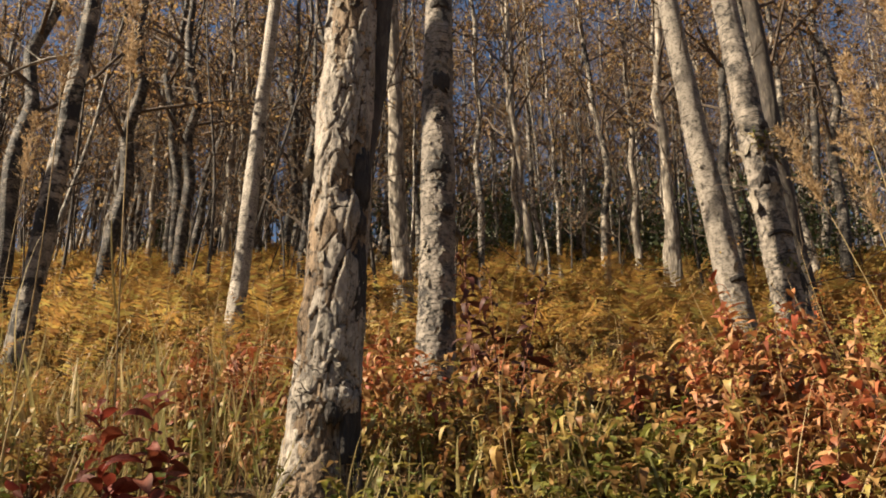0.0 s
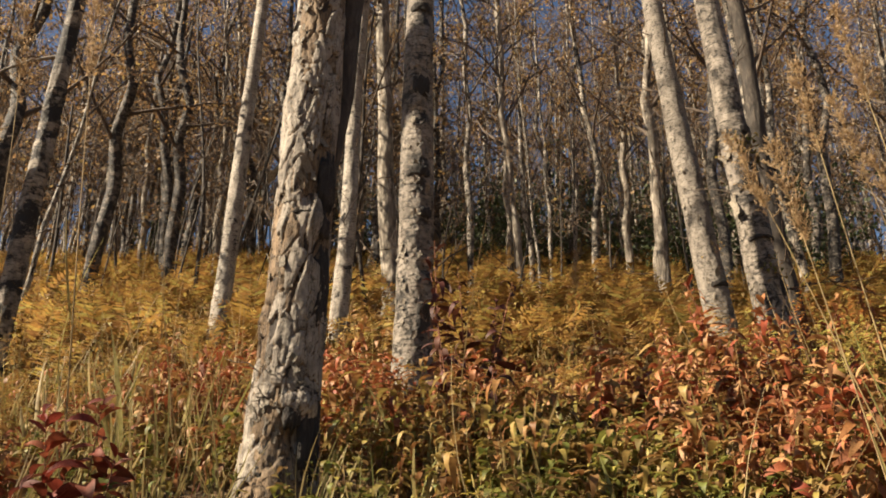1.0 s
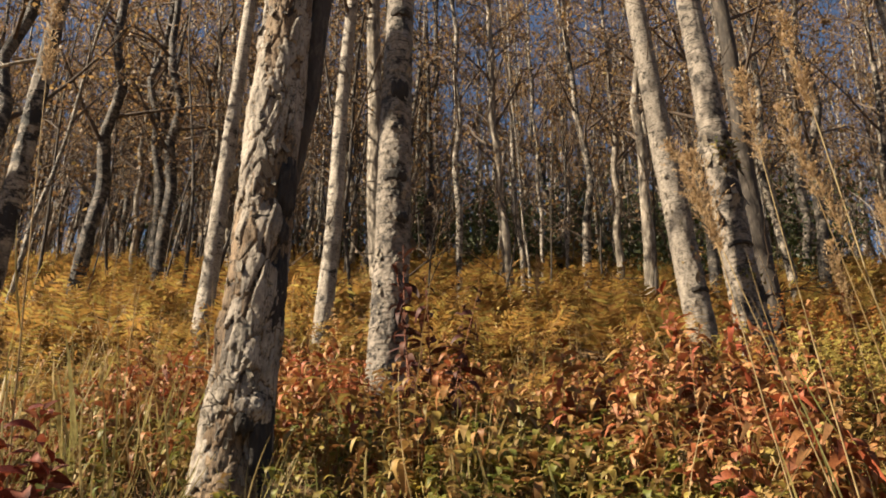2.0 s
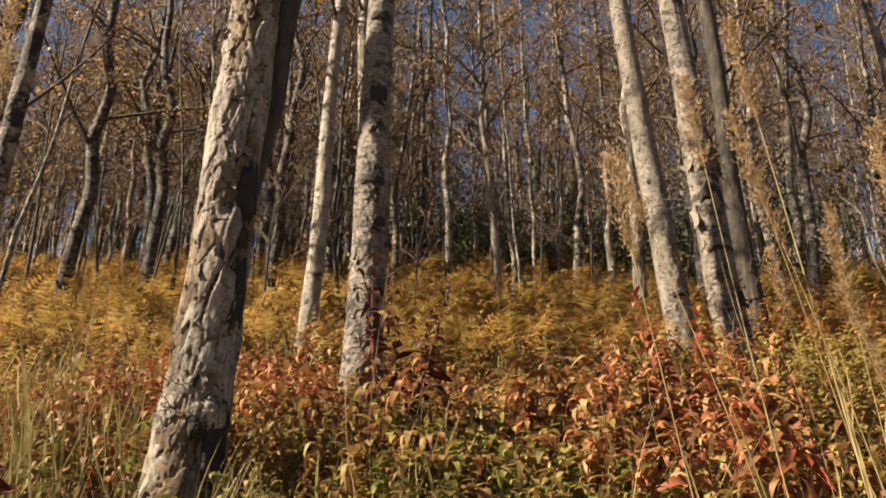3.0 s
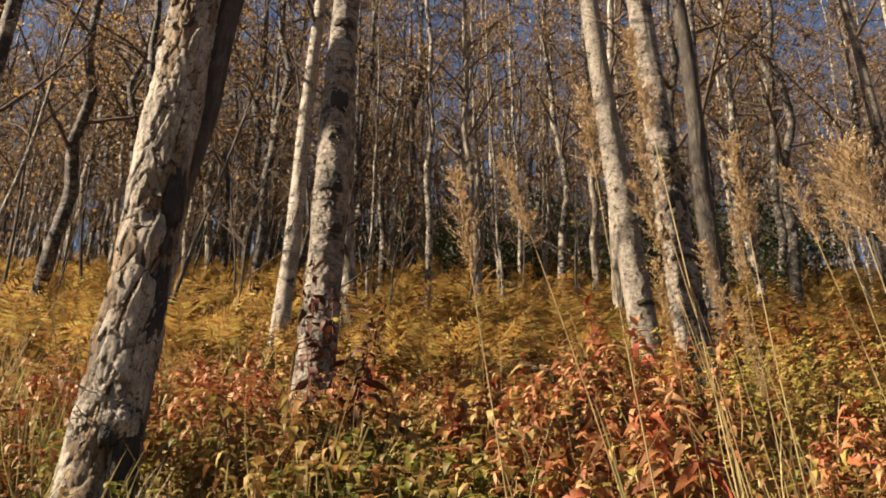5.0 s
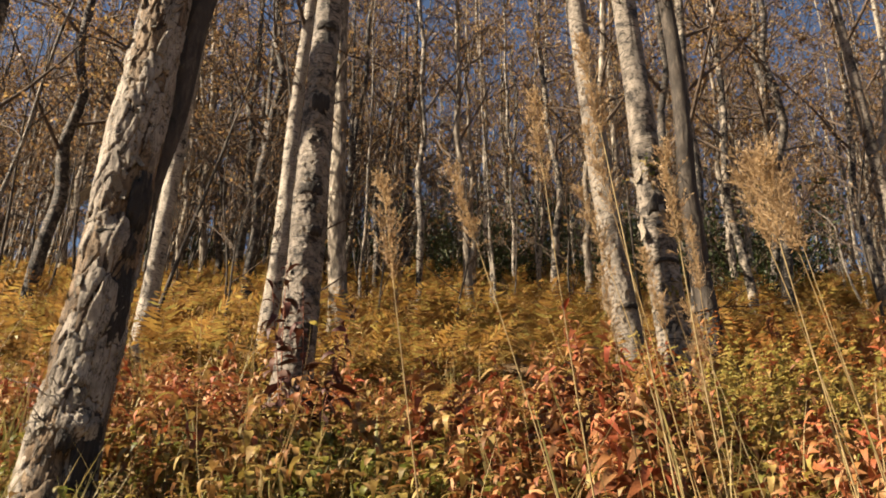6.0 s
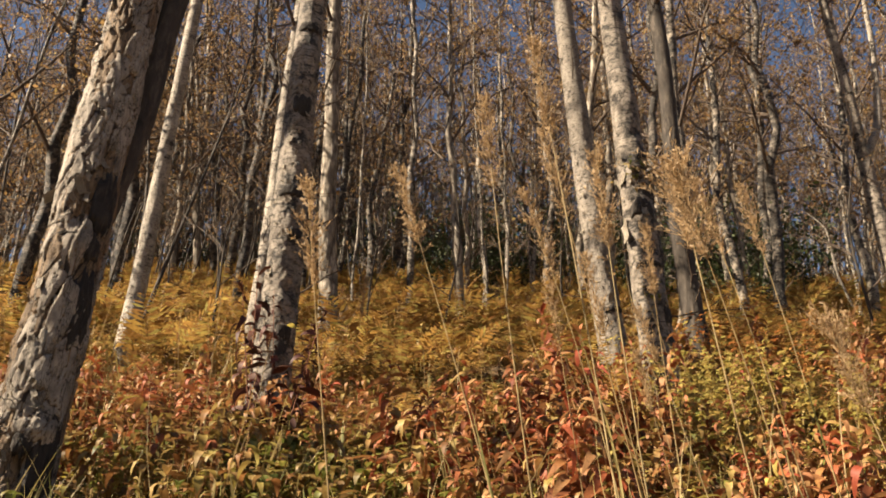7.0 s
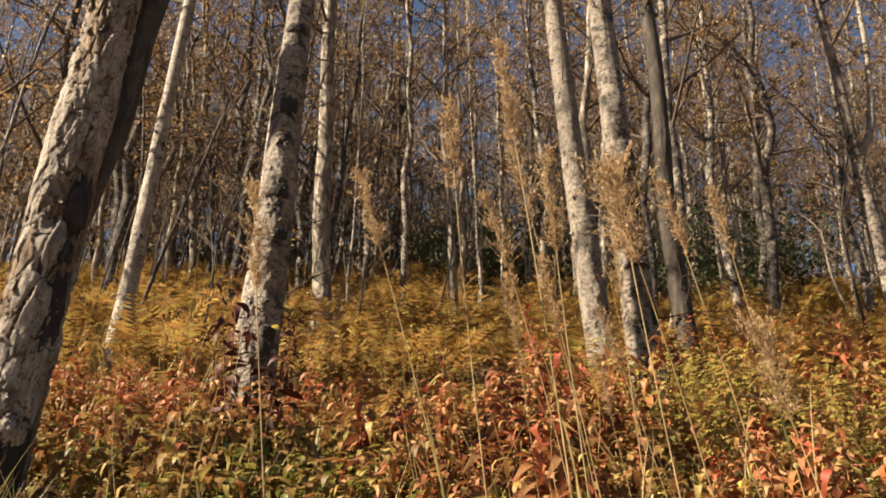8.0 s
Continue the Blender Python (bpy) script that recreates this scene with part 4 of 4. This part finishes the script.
# ---- ferns ----
def frond_shape(rng, length, pairs=15, segs=2):
    """An arching frond with narrow drooping leaflets on both sides."""
    s = Shape()
    t = np.linspace(0, 1, 2 * segs + 3)
    arch = rng.uniform(0.25, 0.65)
    line = np.column_stack([length * (0.35 * t + 0.3 * t * t), rng.normal(0, 0.03) * t * length, length * (t - arch * t * t)])
    s.tube(line, 0.004 * (1 - 0.8 * t), 3)
    for i in range(pairs):
        f = 0.22 + 0.77 * i / pairs
        c = np.array([np.interp(f, t, line[:, k]) for k in (0, 1, 2)])
        d = np.array([np.interp(min(f + 0.05, 1), t, line[:, k]) for k in (0, 1, 2)]) - c
        d /= np.linalg.norm(d) + 1e-9
        ln = length * 0.21 * math.sin(min(1.0, (1.03 - f) * 2.0) * 1.57) * rng.uniform(0.8, 1.15)
        for side in (-1, 1):
            w = np.array([0, side, 0]) + 0.5 * d + np.array([0, 0, rng.uniform(-0.4, 0.15)])
            if segs > 1:
                s.leaf(c, w, (0, 0, 1), ln, ln * 0.17, rng.uniform(0.0, 0.7), 0.25, segs, 0.1, 0.35)
            else:
                w /= np.linalg.norm(w)
                s.flat(c, w, d, ln, ln * 0.22)
    return s


def fern_shape(rng, n, length, pairs=15, segs=2):
    s = Shape()
    for k in range(n):
        a = 6.283 * k / n + rng.normal(0, 0.3)
        v, f = frond_shape(rng, length * rng.uniform(0.75, 1.15), pairs, segs).arrays()
        tip = rng.normal(-0.08, 0.32)
        v = np.stack([v[:, 0] * math.cos(tip) + v[:, 2] * math.sin(tip), v[:, 1], v[:, 2] * math.cos(tip) - v[:, 0] * math.sin(tip)], 1)
        c, q = math.cos(a), math.sin(a)
        s.add(np.stack([v[:, 0] * c - v[:, 1] * q, v[:, 0] * q + v[:, 1] * c, v[:, 2]], 1), f)
    return s


FRONDS = []
rng = np.random.default_rng(400)
for k in range(6):
    FRONDS.append(mesh_of("frond", *frond_shape(rng, 1.0, 28).arrays()))
    FRONDS[-1].materials.append(FERN_LEAF)


def fern(seed):
    rng = np.random.default_rng(seed)
    ob = root("fern", Matrix(), "golden autumn fern with arching fronds", "fern", "ferns")
    n = int(rng.integers(6, 10))
    for k in range(n):
        m = Matrix.Rotation(6.283 * k / n + rng.normal(0, 0.25), 4, "Z") @ Matrix.Rotation(rng.normal(-0.08, 0.32), 4, "Y") @ Matrix.Scale(rng.uniform(0.75, 1.2), 4)
        part("frond", FRONDS[rng.integers(6)], None, ob, m=m)
    return ob


for x, y, r in ((-0.03, 5.2, 0.24), (0.0, 4.8, 0.24), (-2.25, 8.2, 0.4), (-2.1, 7.6, 0.35), (-1.0, 8.7, 0.4), (-0.9, 8.1, 0.35), (-0.57, 11.8, 0.5), (-0.53, 11.0, 0.45), (2.6, 6.5, 0.3), (2.85, 6.0, 0.35)):
    KEEP.append((x, y, r))          # low growth round the feet of the nearer trees
KEEP.append((1.65, 7.75, 0.5))          # a hollow between the ferns
KEEP.append((1.6, 7.0, 0.38))
spots, rest = [], []
while len(spots) < 200:
    y = 4.6 + 9 * rng.random() ** 1.15
    x = rng.uniform(-0.6 * y - 0.8, 0.6 * y + 2.0)
    if free_spot(x, y, KEEP) and not (y < 6.2 and -1.4 < x < 1.0) and not (y < 5.4 and -1.6 < x < 3.4):
        spots.append((x, y, rng.uniform(0.6, 0.98), rng.uniform(0, 360), rng.normal(0, 6), rng.normal(-4, 6)))
for x0, x1, y0, y1, n in ((-3.4, -1.3, 4.0, 4.9, 14), (0.7, 2.2, 4.6, 5.5, 15)):
    for _ in range(n):
        x, y = rng.uniform(x0, x1), rng.uniform(y0, y1)
        if free_spot(x, y, KEEP):
            spots.append((x, y, rng.uniform(0.5, 0.75), rng.uniform(0, 360), rng.normal(0, 6), rng.normal(-4, 6)))
spread_things([fern(410 + k) for k in range(9)], spots)
while len(rest) < 1300:
    y = 7.5 + 40 * rng.random() ** 1.35
    x = rng.uniform(-0.64 * y - 3, 0.64 * y + 5)
    if free_spot(x, y, KEEP):
        rest.append((x, y, float(ground_z(x, y)) - 0.02, rng.uniform(0.7, 1.15)))
far_ferns = new("fern_field", mesh_of("fern_field", *scatter([fern_shape(rng, 7, 0.98, 16, 1) for _ in range(6)], rest, rng)))
far_ferns.data.materials.append(FERN_LEAF)
tagged(far_ferns, "field of golden and brown ferns under the birches", "ferns", kind="stuff")


# ---- willowherb ----
def long_leaf(rng, curl):
    s = Shape()
    s.leaf((0, 0, 0), (1, 0, 0.0), (0, 0, 1), 1.0, rng.uniform(0.24, 0.36), curl, rng.uniform(0.2, 0.6), 6, 0.03, 0.42)
    v, f = s.arrays()
    v[:, 1] += 0.12 * rng.normal() * v[:, 0] ** 2
    return mesh_of("leaf", v, f)


rng = np.random.default_rng(500)
LEAVES = {}
for key, mat in (("red", RED_LEAF), ("dark", SHADED_RED_LEAF), ("crimson", CRIMSON_LEAF), ("brown", BROWN_LEAF)):
    LEAVES[key] = [long_leaf(rng, c) for c in (0.15, 0.5, 0.9, 1.3, 1.8)]
    for me in LEAVES[key]:
        me.materials.append(mat)
STEM = rough_bark("herb stem", (0.34, 0.14, 0.08), (0.24, 0.09, 0.05), (0.12, 0.05, 0.03), 3.0)


def willowherb(seed, key, height, count, label, leaf=0.11, joined=False):
    """An upright stem with long narrow leaves in a spiral."""
    rng = np.random.default_rng(seed)
    ob = root("willowherb", Matrix(), label, "plant", "willowherbs")
    t = np.linspace(0, 1, 9)
    bow = rng.normal(0, 0.06, 2)
    line = np.column_stack([bow[0] * t * t * height, bow[1] * t * t * height, height * t])
    s = Shape()
    s.tube(line, 0.0035 * (1.1 - 0.8 * t), 5)
    part("stem", mesh_of("stem", *s.arrays()), STEM, ob)
    mass = Shape()
    for i in range(count):
        f = 0.3 + 0.7 * (i + rng.random()) / count
        c = [np.interp(f, t, line[:, k]) for k in (0, 1, 2)]
        size = leaf * (1.15 - 0.55 * max(0.0, (f - 0.6) / 0.4)) * rng.uniform(0.75, 1.2)
        pitch = -0.9 * max(0.0, (f - 0.62) / 0.38) + rng.normal(0.1, 0.35)
        flat_leaves = key in ("crimson", "dark")
        if flat_leaves:
            pitch = -0.6 * max(0.0, (f - 0.7) / 0.3) + rng.normal(0.0, 0.38)
            size *= rng.uniform(0.6, 1.25)
        m = Matrix.Translation(c) @ Matrix.Rotation(2.4 * i + rng.normal(0, 0.3), 4, "Z") @ Matrix.Rotation(pitch, 4, "Y") @ Matrix.Rotation(rng.normal(0, 0.5), 4, "X") @ Matrix.Scale(size, 4)
        me = LEAVES[key][int(rng.random() * (4 if key == "dark" else 2 if flat_leaves else 5))]
        if not joined:
            part("leaf", me, None, ob, m=m)
            continue
        v = np.empty(len(me.vertices) * 3, "f")
        me.vertices.foreach_get("co", v)
        v = v.reshape(-1, 3) @ np.array(m.to_3x3()).T + np.array(m.translation)
        mass.add(v, grid_quads(7, 3, False))
    if joined:
        part("foliage", mesh_of("foliage", *mass.arrays()), LEAVES[key][0].materials[0], ob, kind="stuff")
    return ob


RED_PLANT, SHADED_PLANT, BROWN_PLANT = "upright willowherb with red and tan drooping leaves", "wine-red leafy plant with upright stem, shade painted dark", "withered brown plant with curled leaves"
rng = np.random.default_rng(510)


def bed(count, x0, x1, y0, y1, low, high, keep_off=0.0):
    out = []
    while len(out) < count:
        x, y = rng.uniform(x0, x1), rng.uniform(y0, y1)
        if free_spot(x, y, KEEP):
            out.append((x, y, rng.uniform(low, high), rng.uniform(0, 360), rng.normal(0, 5), rng.normal(0, 5)))
    return out


red_spots = bed(30, 0.85, 1.8, 2.75, 3.9, 0.8, 1.1) + bed(16, 1.5, 2.5, 2.8, 3.8, 0.75, 1.0) + bed(20, 2.4, 3.6, 2.9, 4.1, 0.7, 1.1)
spread_things([willowherb(520 + k, "red", 0.52 + 0.03 * k, 30 + 2 * k, RED_PLANT, 0.138) for k in range(6)], red_spots)
red_spots = bed(26, 1.0, 2.4, 3.8, 5.1, 0.8, 1.2) + bed(9, 1.7, 2.7, 5.0, 5.9, 1.1, 1.5) + bed(46, -1.8, 0.8, 3.9, 5.7, 0.6, 1.0) + bed(26, -1.4, -0.1, 3.5, 5.0, 0.6, 0.95) + bed(26, 3.2, 5.4, 5.0, 7.6, 0.9, 1.5) + bed(10, -1.5, -0.7, 3.0, 4.6, 0.6, 0.95)
spread_things([willowherb(530 + k, "red", 0.52 + 0.03 * k, 26 + 2 * k, RED_PLANT, 0.115, True) for k in range(6)], red_spots)
dark_spots = [(-0.87, 2.39, 1.0, 10, 3, 0), (-0.96, 2.46, 0.85, 100, -6, 0), (-0.8, 2.3, 0.8, 200, 6, 4), (-1.06, 2.34, 0.7, 40, -9, 0)]
spread_things([willowherb(540 + k, "crimson", 0.6, 26, "bright red willowherb with broad lance leaves", 0.155) for k in range(2)], dark_spots)
dark_spots = [(0.28, 4.08, 1.36, 0, 0, 0), (0.38, 4.14, 1.15, 90, 7, 0), (0.2, 4.12, 1.2, 170, -7, 3), (0.33, 4.02, 1.1, 220, 8, 0), (0.23, 4.03, 1.05, 60, -8, 0)]
spread_things([willowherb(550 + k, "dark", 0.74, 28, SHADED_PLANT, 0.088) for k in range(2)], dark_spots)
brown_spots = bed(60, 0.2, 2.0, 3.4, 5.4, 0.6, 1.1) + bed(40, -2.8, -0.6, 2.6, 4.6, 0.6, 1.0) + bed(20, -0.3, 0.9, 2.8, 3.8, 0.5, 0.8) + bed(24, 2.2, 4.8, 3.4, 5.6, 0.7, 1.1)
spread_things([willowherb(560 + k, "brown", 0.5, 24, BROWN_PLANT, 0.1, True) for k in range(5)], brown_spots)


# ---- tall grass with plumes ----
def plume_grass(seed, height, head, wide=0.055):
    rng = np.random.default_rng(seed)
    ob = root("reed_grass", Matrix(), "tall dry grass stalk with a feathery tan plume", "grass stalk", "tall grass stalks")
    t = np.linspace(0, 1, 14)
    bow = rng.normal(0, 0.05, 2)
    line = np.column_stack([bow[0] * t ** 2.2 * height, bow[1] * t ** 2.2 * height, height * t])
    s = Shape()
    s.tube(line, 0.0026 * (1.05 - 0.75 * t), 5)
    part("stem", mesh_of("stem", *s.arrays()), STRAW, ob)
    p = Shape()
    for _ in range(95):
        f = 1 - head / height * rng.random()
        c = np.array([np.interp(f, t, line[:, k]) for k in (0, 1, 2)])
        a, up = rng.uniform(0, 6.283), rng.uniform(0.8, 2.6)
        d = np.array([math.cos(a), math.sin(a), up])
        d /= np.linalg.norm(d)
        ln = wide * rng.uniform(0.4, 1.25) * math.sin(0.35 + 2.5 * (1 - f) * height / head * 0.9)
        tip = c + d * max(ln, 0.012) + rng.normal(0, 0.006, 3)
        p.tube([c, (c + tip) / 2 + rng.normal(0, 0.003, 3), tip], (0.0005, 0.0004, 0.0003), 3)
        for _ in range(13):
            g = rng.uniform(0.1, 1.05)
            e = d + rng.normal(0, 0.5, 3)
            w = np.cross(e, rng.normal(0, 1, 3))
            w /= np.linalg.norm(w) + 1e-9
            p.flat(c + (tip - c) * g, e / np.linalg.norm(e), w, rng.uniform(0.007, 0.014), rng.uniform(0.0016, 0.0032))
    part("plume", mesh_of("plume", *p.arrays()), PLUME, ob)
    b = Shape()
    for k in range(3):
        f = 0.06 + 0.12 * k + rng.uniform(0, 0.06)
        c = np.array([np.interp(f, t, line[:, q]) for q in (0, 1, 2)])
        a = rng.uniform(0, 6.283)
        b.leaf(c, (0.5 * math.cos(a), 0.5 * math.sin(a), 1), (-math.cos(a), -math.sin(a), 0.3), rng.uniform(0.2, 0.36), 0.006, rng.uniform(-1.2, -0.3), 0.3, 7, 0.05, 0.3)
    part("blades", mesh_of("blades", *b.arrays()), GRASS, ob)
    return ob


PLUMES = [(1.6, 2.1, 1.4, 0, -6, 0), (1.4, 2.07, 1.25, 40, -8, 0), (1.01, 1.46, 0.93, 90, -9, 0), (1.57, 1.6, 1.0, 130, -8, 0), (-1.42, 2.67, 1.44, 60, 3, 0),
          (-1.04, 2.72, 1.12, 120, -6, 0), (1.75, 2.33, 0.97, 220, -10, 0), (0.69, 3.5, 0.85, 20, 3, 0), (1.37, 2.0, 1.1, 310, -14, 0)]
PLUMES += [(1.62, 2.0, 0.7, 10, -8, 0), (1.68, 1.92, 0.62, 70, -11, 0), (1.52, 2.12, 0.66, 250, -6, 0), (1.78, 2.1, 0.74, 190, -9, 0),
           (1.95, 2.3, 0.8, 330, -12, 0), (2.15, 2.2, 0.78, 280, -9, 0), (1.85, 2.45, 0.7, 160, -5, 0), (2.4, 2.6, 0.9, 100, -8, 0), (-1.62, 2.9, 1.3, 20, -2, 0)]
spread_things([plume_grass(600 + k, 1.36, 0.25) for k in range(5)], PLUMES)
spread_things([plume_grass(610 + k, 1.36, 0.17, 0.1) for k in range(3)], [(1.74, 1.26, 0.93, 200, -8, 0), (1.66, 1.22, 0.97, 30, -9, 0), (1.86, 1.05, 0.8, 150, -10, 3)])


# ---- small growth on the ground ----
def sprig(rng, height, count, leaf, wide, droop, segs=3):
    s = Shape()
    t = np.linspace(0, 1, 5)
    bow = rng.normal(0, 0.25, 2)
    line = np.column_stack([bow[0] * t * t * height, bow[1] * t * t * height, height * t])
    s.tube(line, 0.0022 * (1.1 - 0.8 * t), 3)
    for i in range(count):
        f = rng.uniform(0.25, 1.0)
        c = np.array([np.interp(f, t, line[:, k]) for k in (0, 1, 2)])
        a = 2.4 * i + rng.normal(0, 0.4)
        s.leaf(c, (math.cos(a), math.sin(a), rng.uniform(-0.3, 0.7)), (0, 0, 1), leaf * rng.uniform(0.6, 1.2), leaf * wide * rng.uniform(0.8, 1.2), rng.uniform(0, droop), 0.35, segs, 0.05)
    return s


def tuft(rng, count, height, wide):
    s = Shape()
    for _ in range(count):
        a, r = rng.uniform(0, 6.283), rng.uniform(0, 0.035)
        out = rng.uniform(0.15, 1.0)
        h = height * rng.uniform(0.5, 1.15)
        s.leaf((r * math.cos(a), r * math.sin(a), 0), (out * math.cos(a), out * math.sin(a), 1), (-math.cos(a), -math.sin(a), 0.2), h, wide * rng.uniform(0.6, 1.2), -rng.uniform(0.1, 1.1), 0.35, 6, 0.03, 0.35)
    return s


def stuff(name, shapes, spots, material, label, category, tilt=0.2):
    places = [(x, y, float(ground_z(x, y)) - 0.01, k) for x, y, k in spots if free_spot(x, y, KEEP)]
    ob = new(name, mesh_of(name, *scatter(shapes, places, rng, tilt)))
    ob.data.materials.append(material)
    return tagged(ob, label, category, kind="stuff")


def field(count, x0, x1, y0, y1, low, high, power=1.0):
    return [(rng.uniform(x0, x1), y0 + (y1 - y0) * rng.random() ** power, rng.uniform(low, high)) for _ in range(count)]


KEEP.append((-0.41, 2.86, 0.13))
rng = np.random.default_rng(700)
small_red = [sprig(rng, 0.36, 11, 0.105, 0.27, 1.7, 4) for _ in range(8)]
stuff("brown_herbs", small_red, field(900, -3.2, 5.0, 3.0, 7.0, 0.6, 1.2) + field(420, 0.2, 2.2, 2.6, 5.0, 0.7, 1.2) + field(260, -1.6, 0.4, 3.6, 5.6, 0.7, 1.2), BROWN_LEAF, "withered reddish brown herbs covering the slope", "undergrowth")
stuff("red_herbs", small_red, field(90, -2.6, -1.2, 3.2, 5.5, 0.6, 1.0) + field(480, -1.2, 4.6, 3.2, 6.8, 0.6, 1.15) + field(200, -1.4, 0.6, 4.0, 5.6, 0.7, 1.2), RED_LEAF, "small red-leaved herbs", "undergrowth")
broad = [sprig(rng, 0.3, 15, 0.06, 0.46, 1.3, 4) for _ in range(8)]
stuff("green_herbs", broad, field(600, -2.4, 3.6, 1.5, 4.0, 0.5, 1.1) + field(160, -0.2, 2.0, 3.2, 4.8, 0.6, 1.1) + field(260, 0.3, 1.3, 2.4, 3.6, 0.7, 1.2) + field(120, 2.4, 3.9, 3.8, 6.4, 0.8, 1.3), GREEN_LEAF, "fading green and yellow leafy herbs", "undergrowth")
stuff("yellow_herbs", broad, field(60, -0.6, 3.4, 2.2, 4.5, 0.5, 1.1), YELLOW_LEAF, "yellow leafy herbs", "undergrowth")
tufts = [tuft(rng, 9, 0.42, 0.008) for _ in range(8)]
stuff("grass", tufts, field(150, -3.4, -0.6, 2.7, 6.0, 0.7, 1.3) + field(50, -0.3, 3.6, 2.5, 4.6, 0.6, 1.15) + field(110, -5, 6, 5, 8, 0.7, 1.3), GRASS, "tufts of fading grass blades", "grass")
wide_tufts = [tuft(rng, 7, 0.4, 0.022) for _ in range(6)]
stuff("broad_grass", wide_tufts, field(34, -2.8, -0.8, 2.8, 4.8, 0.8, 1.3) + field(16, -0.2, 2.6, 2.6, 3.8, 0.6, 1.1) + field(4, 0.35, 0.5, 2.8, 3.1, 0.8, 1.05), GRASS, "broad fading grass blades", "grass")
stalks = [tuft(rng, 3, 0.85, 0.005) for _ in range(6)]
stuff("dry_stalks", stalks, field(45, -3.2, -0.4, 2.6, 6.5, 0.7, 1.2) + field(36, 0.0, 4.0, 2.4, 6.5, 0.6, 1.1), STRAW, "thin dry straw stalks", "grass", 0.12)
litter = []
for _ in range(8):
    s = Shape()
    a = rng.uniform(0, 6.283)
    s.leaf((0, 0, 0.01), (math.cos(a), math.sin(a), rng.uniform(-0.1, 0.5)), (0, 0, 1), 0.06, 0.035, rng.uniform(0.2, 1.5), 0.3, 3)
    litter.append(s)
stuff("fallen_leaves", litter, field(7000, -6, 7, 0.6, 9.0, 0.6, 1.4, 1.3) + field(2500, -6, 7, -3.0, 0.6, 0.6, 1.4), BROWN_LEAF, "curled brown fallen leaves", "leaf litter")
stuff("fern_undergrowth", [sprig(rng, 0.36, 12, 0.08, 0.38, 1.3, 2) for _ in range(6)], field(900, -6.0, 8.0, 6.0, 13.0, 0.9, 1.7), BROWN_LEAF, "brown herbs between the ferns", "undergrowth")
stuff("tall_grass", stalks + tufts, field(240, -5.0, 7.0, 5.0, 12.0, 0.8, 1.35), STRAW, "thin straw grass between the ferns", "grass", 0.15)


tall_sprigs = [sprig(rng, 0.72, 24, 0.07, 0.42, 0.8, 2) for _ in range(7)]
stuff("yellow_green_herbs", tall_sprigs, field(250, 2.35, 3.6, 3.7, 6.4, 0.6, 1.05), PALE_LEAF, "tall pale yellow-green leafy herbs", "undergrowth", 0.12)
stuff("orange_herbs", tall_sprigs, field(240, 3.4, 6.2, 5.0, 8.6, 0.8, 1.25), ORANGE_LEAF, "tall orange-brown leafy herbs", "undergrowth", 0.12)


stuff("golden_herbs", tall_sprigs, field(420, -6.5, 8.0, 5.8, 15.0, 0.7, 1.2), FERN_LEAF, "upright golden leafy herbs between the ferns", "undergrowth", 0.14)


# ---- small things ----
def caught_leaf(x, y, z, size, turn):
    """A single bright leaf hanging from a twig stub."""
    ob = root("yellow_leaf", pose(x, y, z, 15, 0, turn), "bright yellow leaf caught on a birch trunk", "leaf")
    s = Shape()
    s.leaf((0, 0, 0), (1, 0, -0.15), (0, -0.6, 1), size, size * 0.62, 0.5, 0.2, 6, 0.05, 0.4)
    part("blade", mesh_of("blade", *s.arrays()), YELLOW_LEAF, ob)
    s = Shape()
    s.tube([(-0.09, 0.03, 0.01), (-0.04, 0.01, 0.01), (0, 0, 0)], (0.003, 0.0025, 0.002), 5)
    part("stalk", mesh_of("stalk", *s.arrays()), TWIG, ob)


caught_leaf(0.03, 5.68, 4.98, 0.1, -20)
caught_leaf(0.06, 5.43, 2.66, 0.09, -15)


def dead_branch(x, y, height, lean):
    ob = root("dead_branch", stand(x, y, 0, 0), "crooked pale bare branch standing in the ferns", "branch")
    t = np.linspace(0, 1, 16)
    line = np.column_stack([-lean * t - 0.12 * np.clip(t - 0.8, 0, 1) * 8 + 0.05 * np.sin(t * 9), 0.05 * np.sin(t * 7), height * t - 0.25 * np.clip(t - 0.85, 0, 1) * 3])
    s = Shape()
    s.tube(line, 0.03 * (1 - 0.7 * t), 8)
    part("stem", mesh_of("stem", *s.arrays()), BARK_WHITE, ob)


dead_branch(8.15, 12.9, 2.5, 0.5)
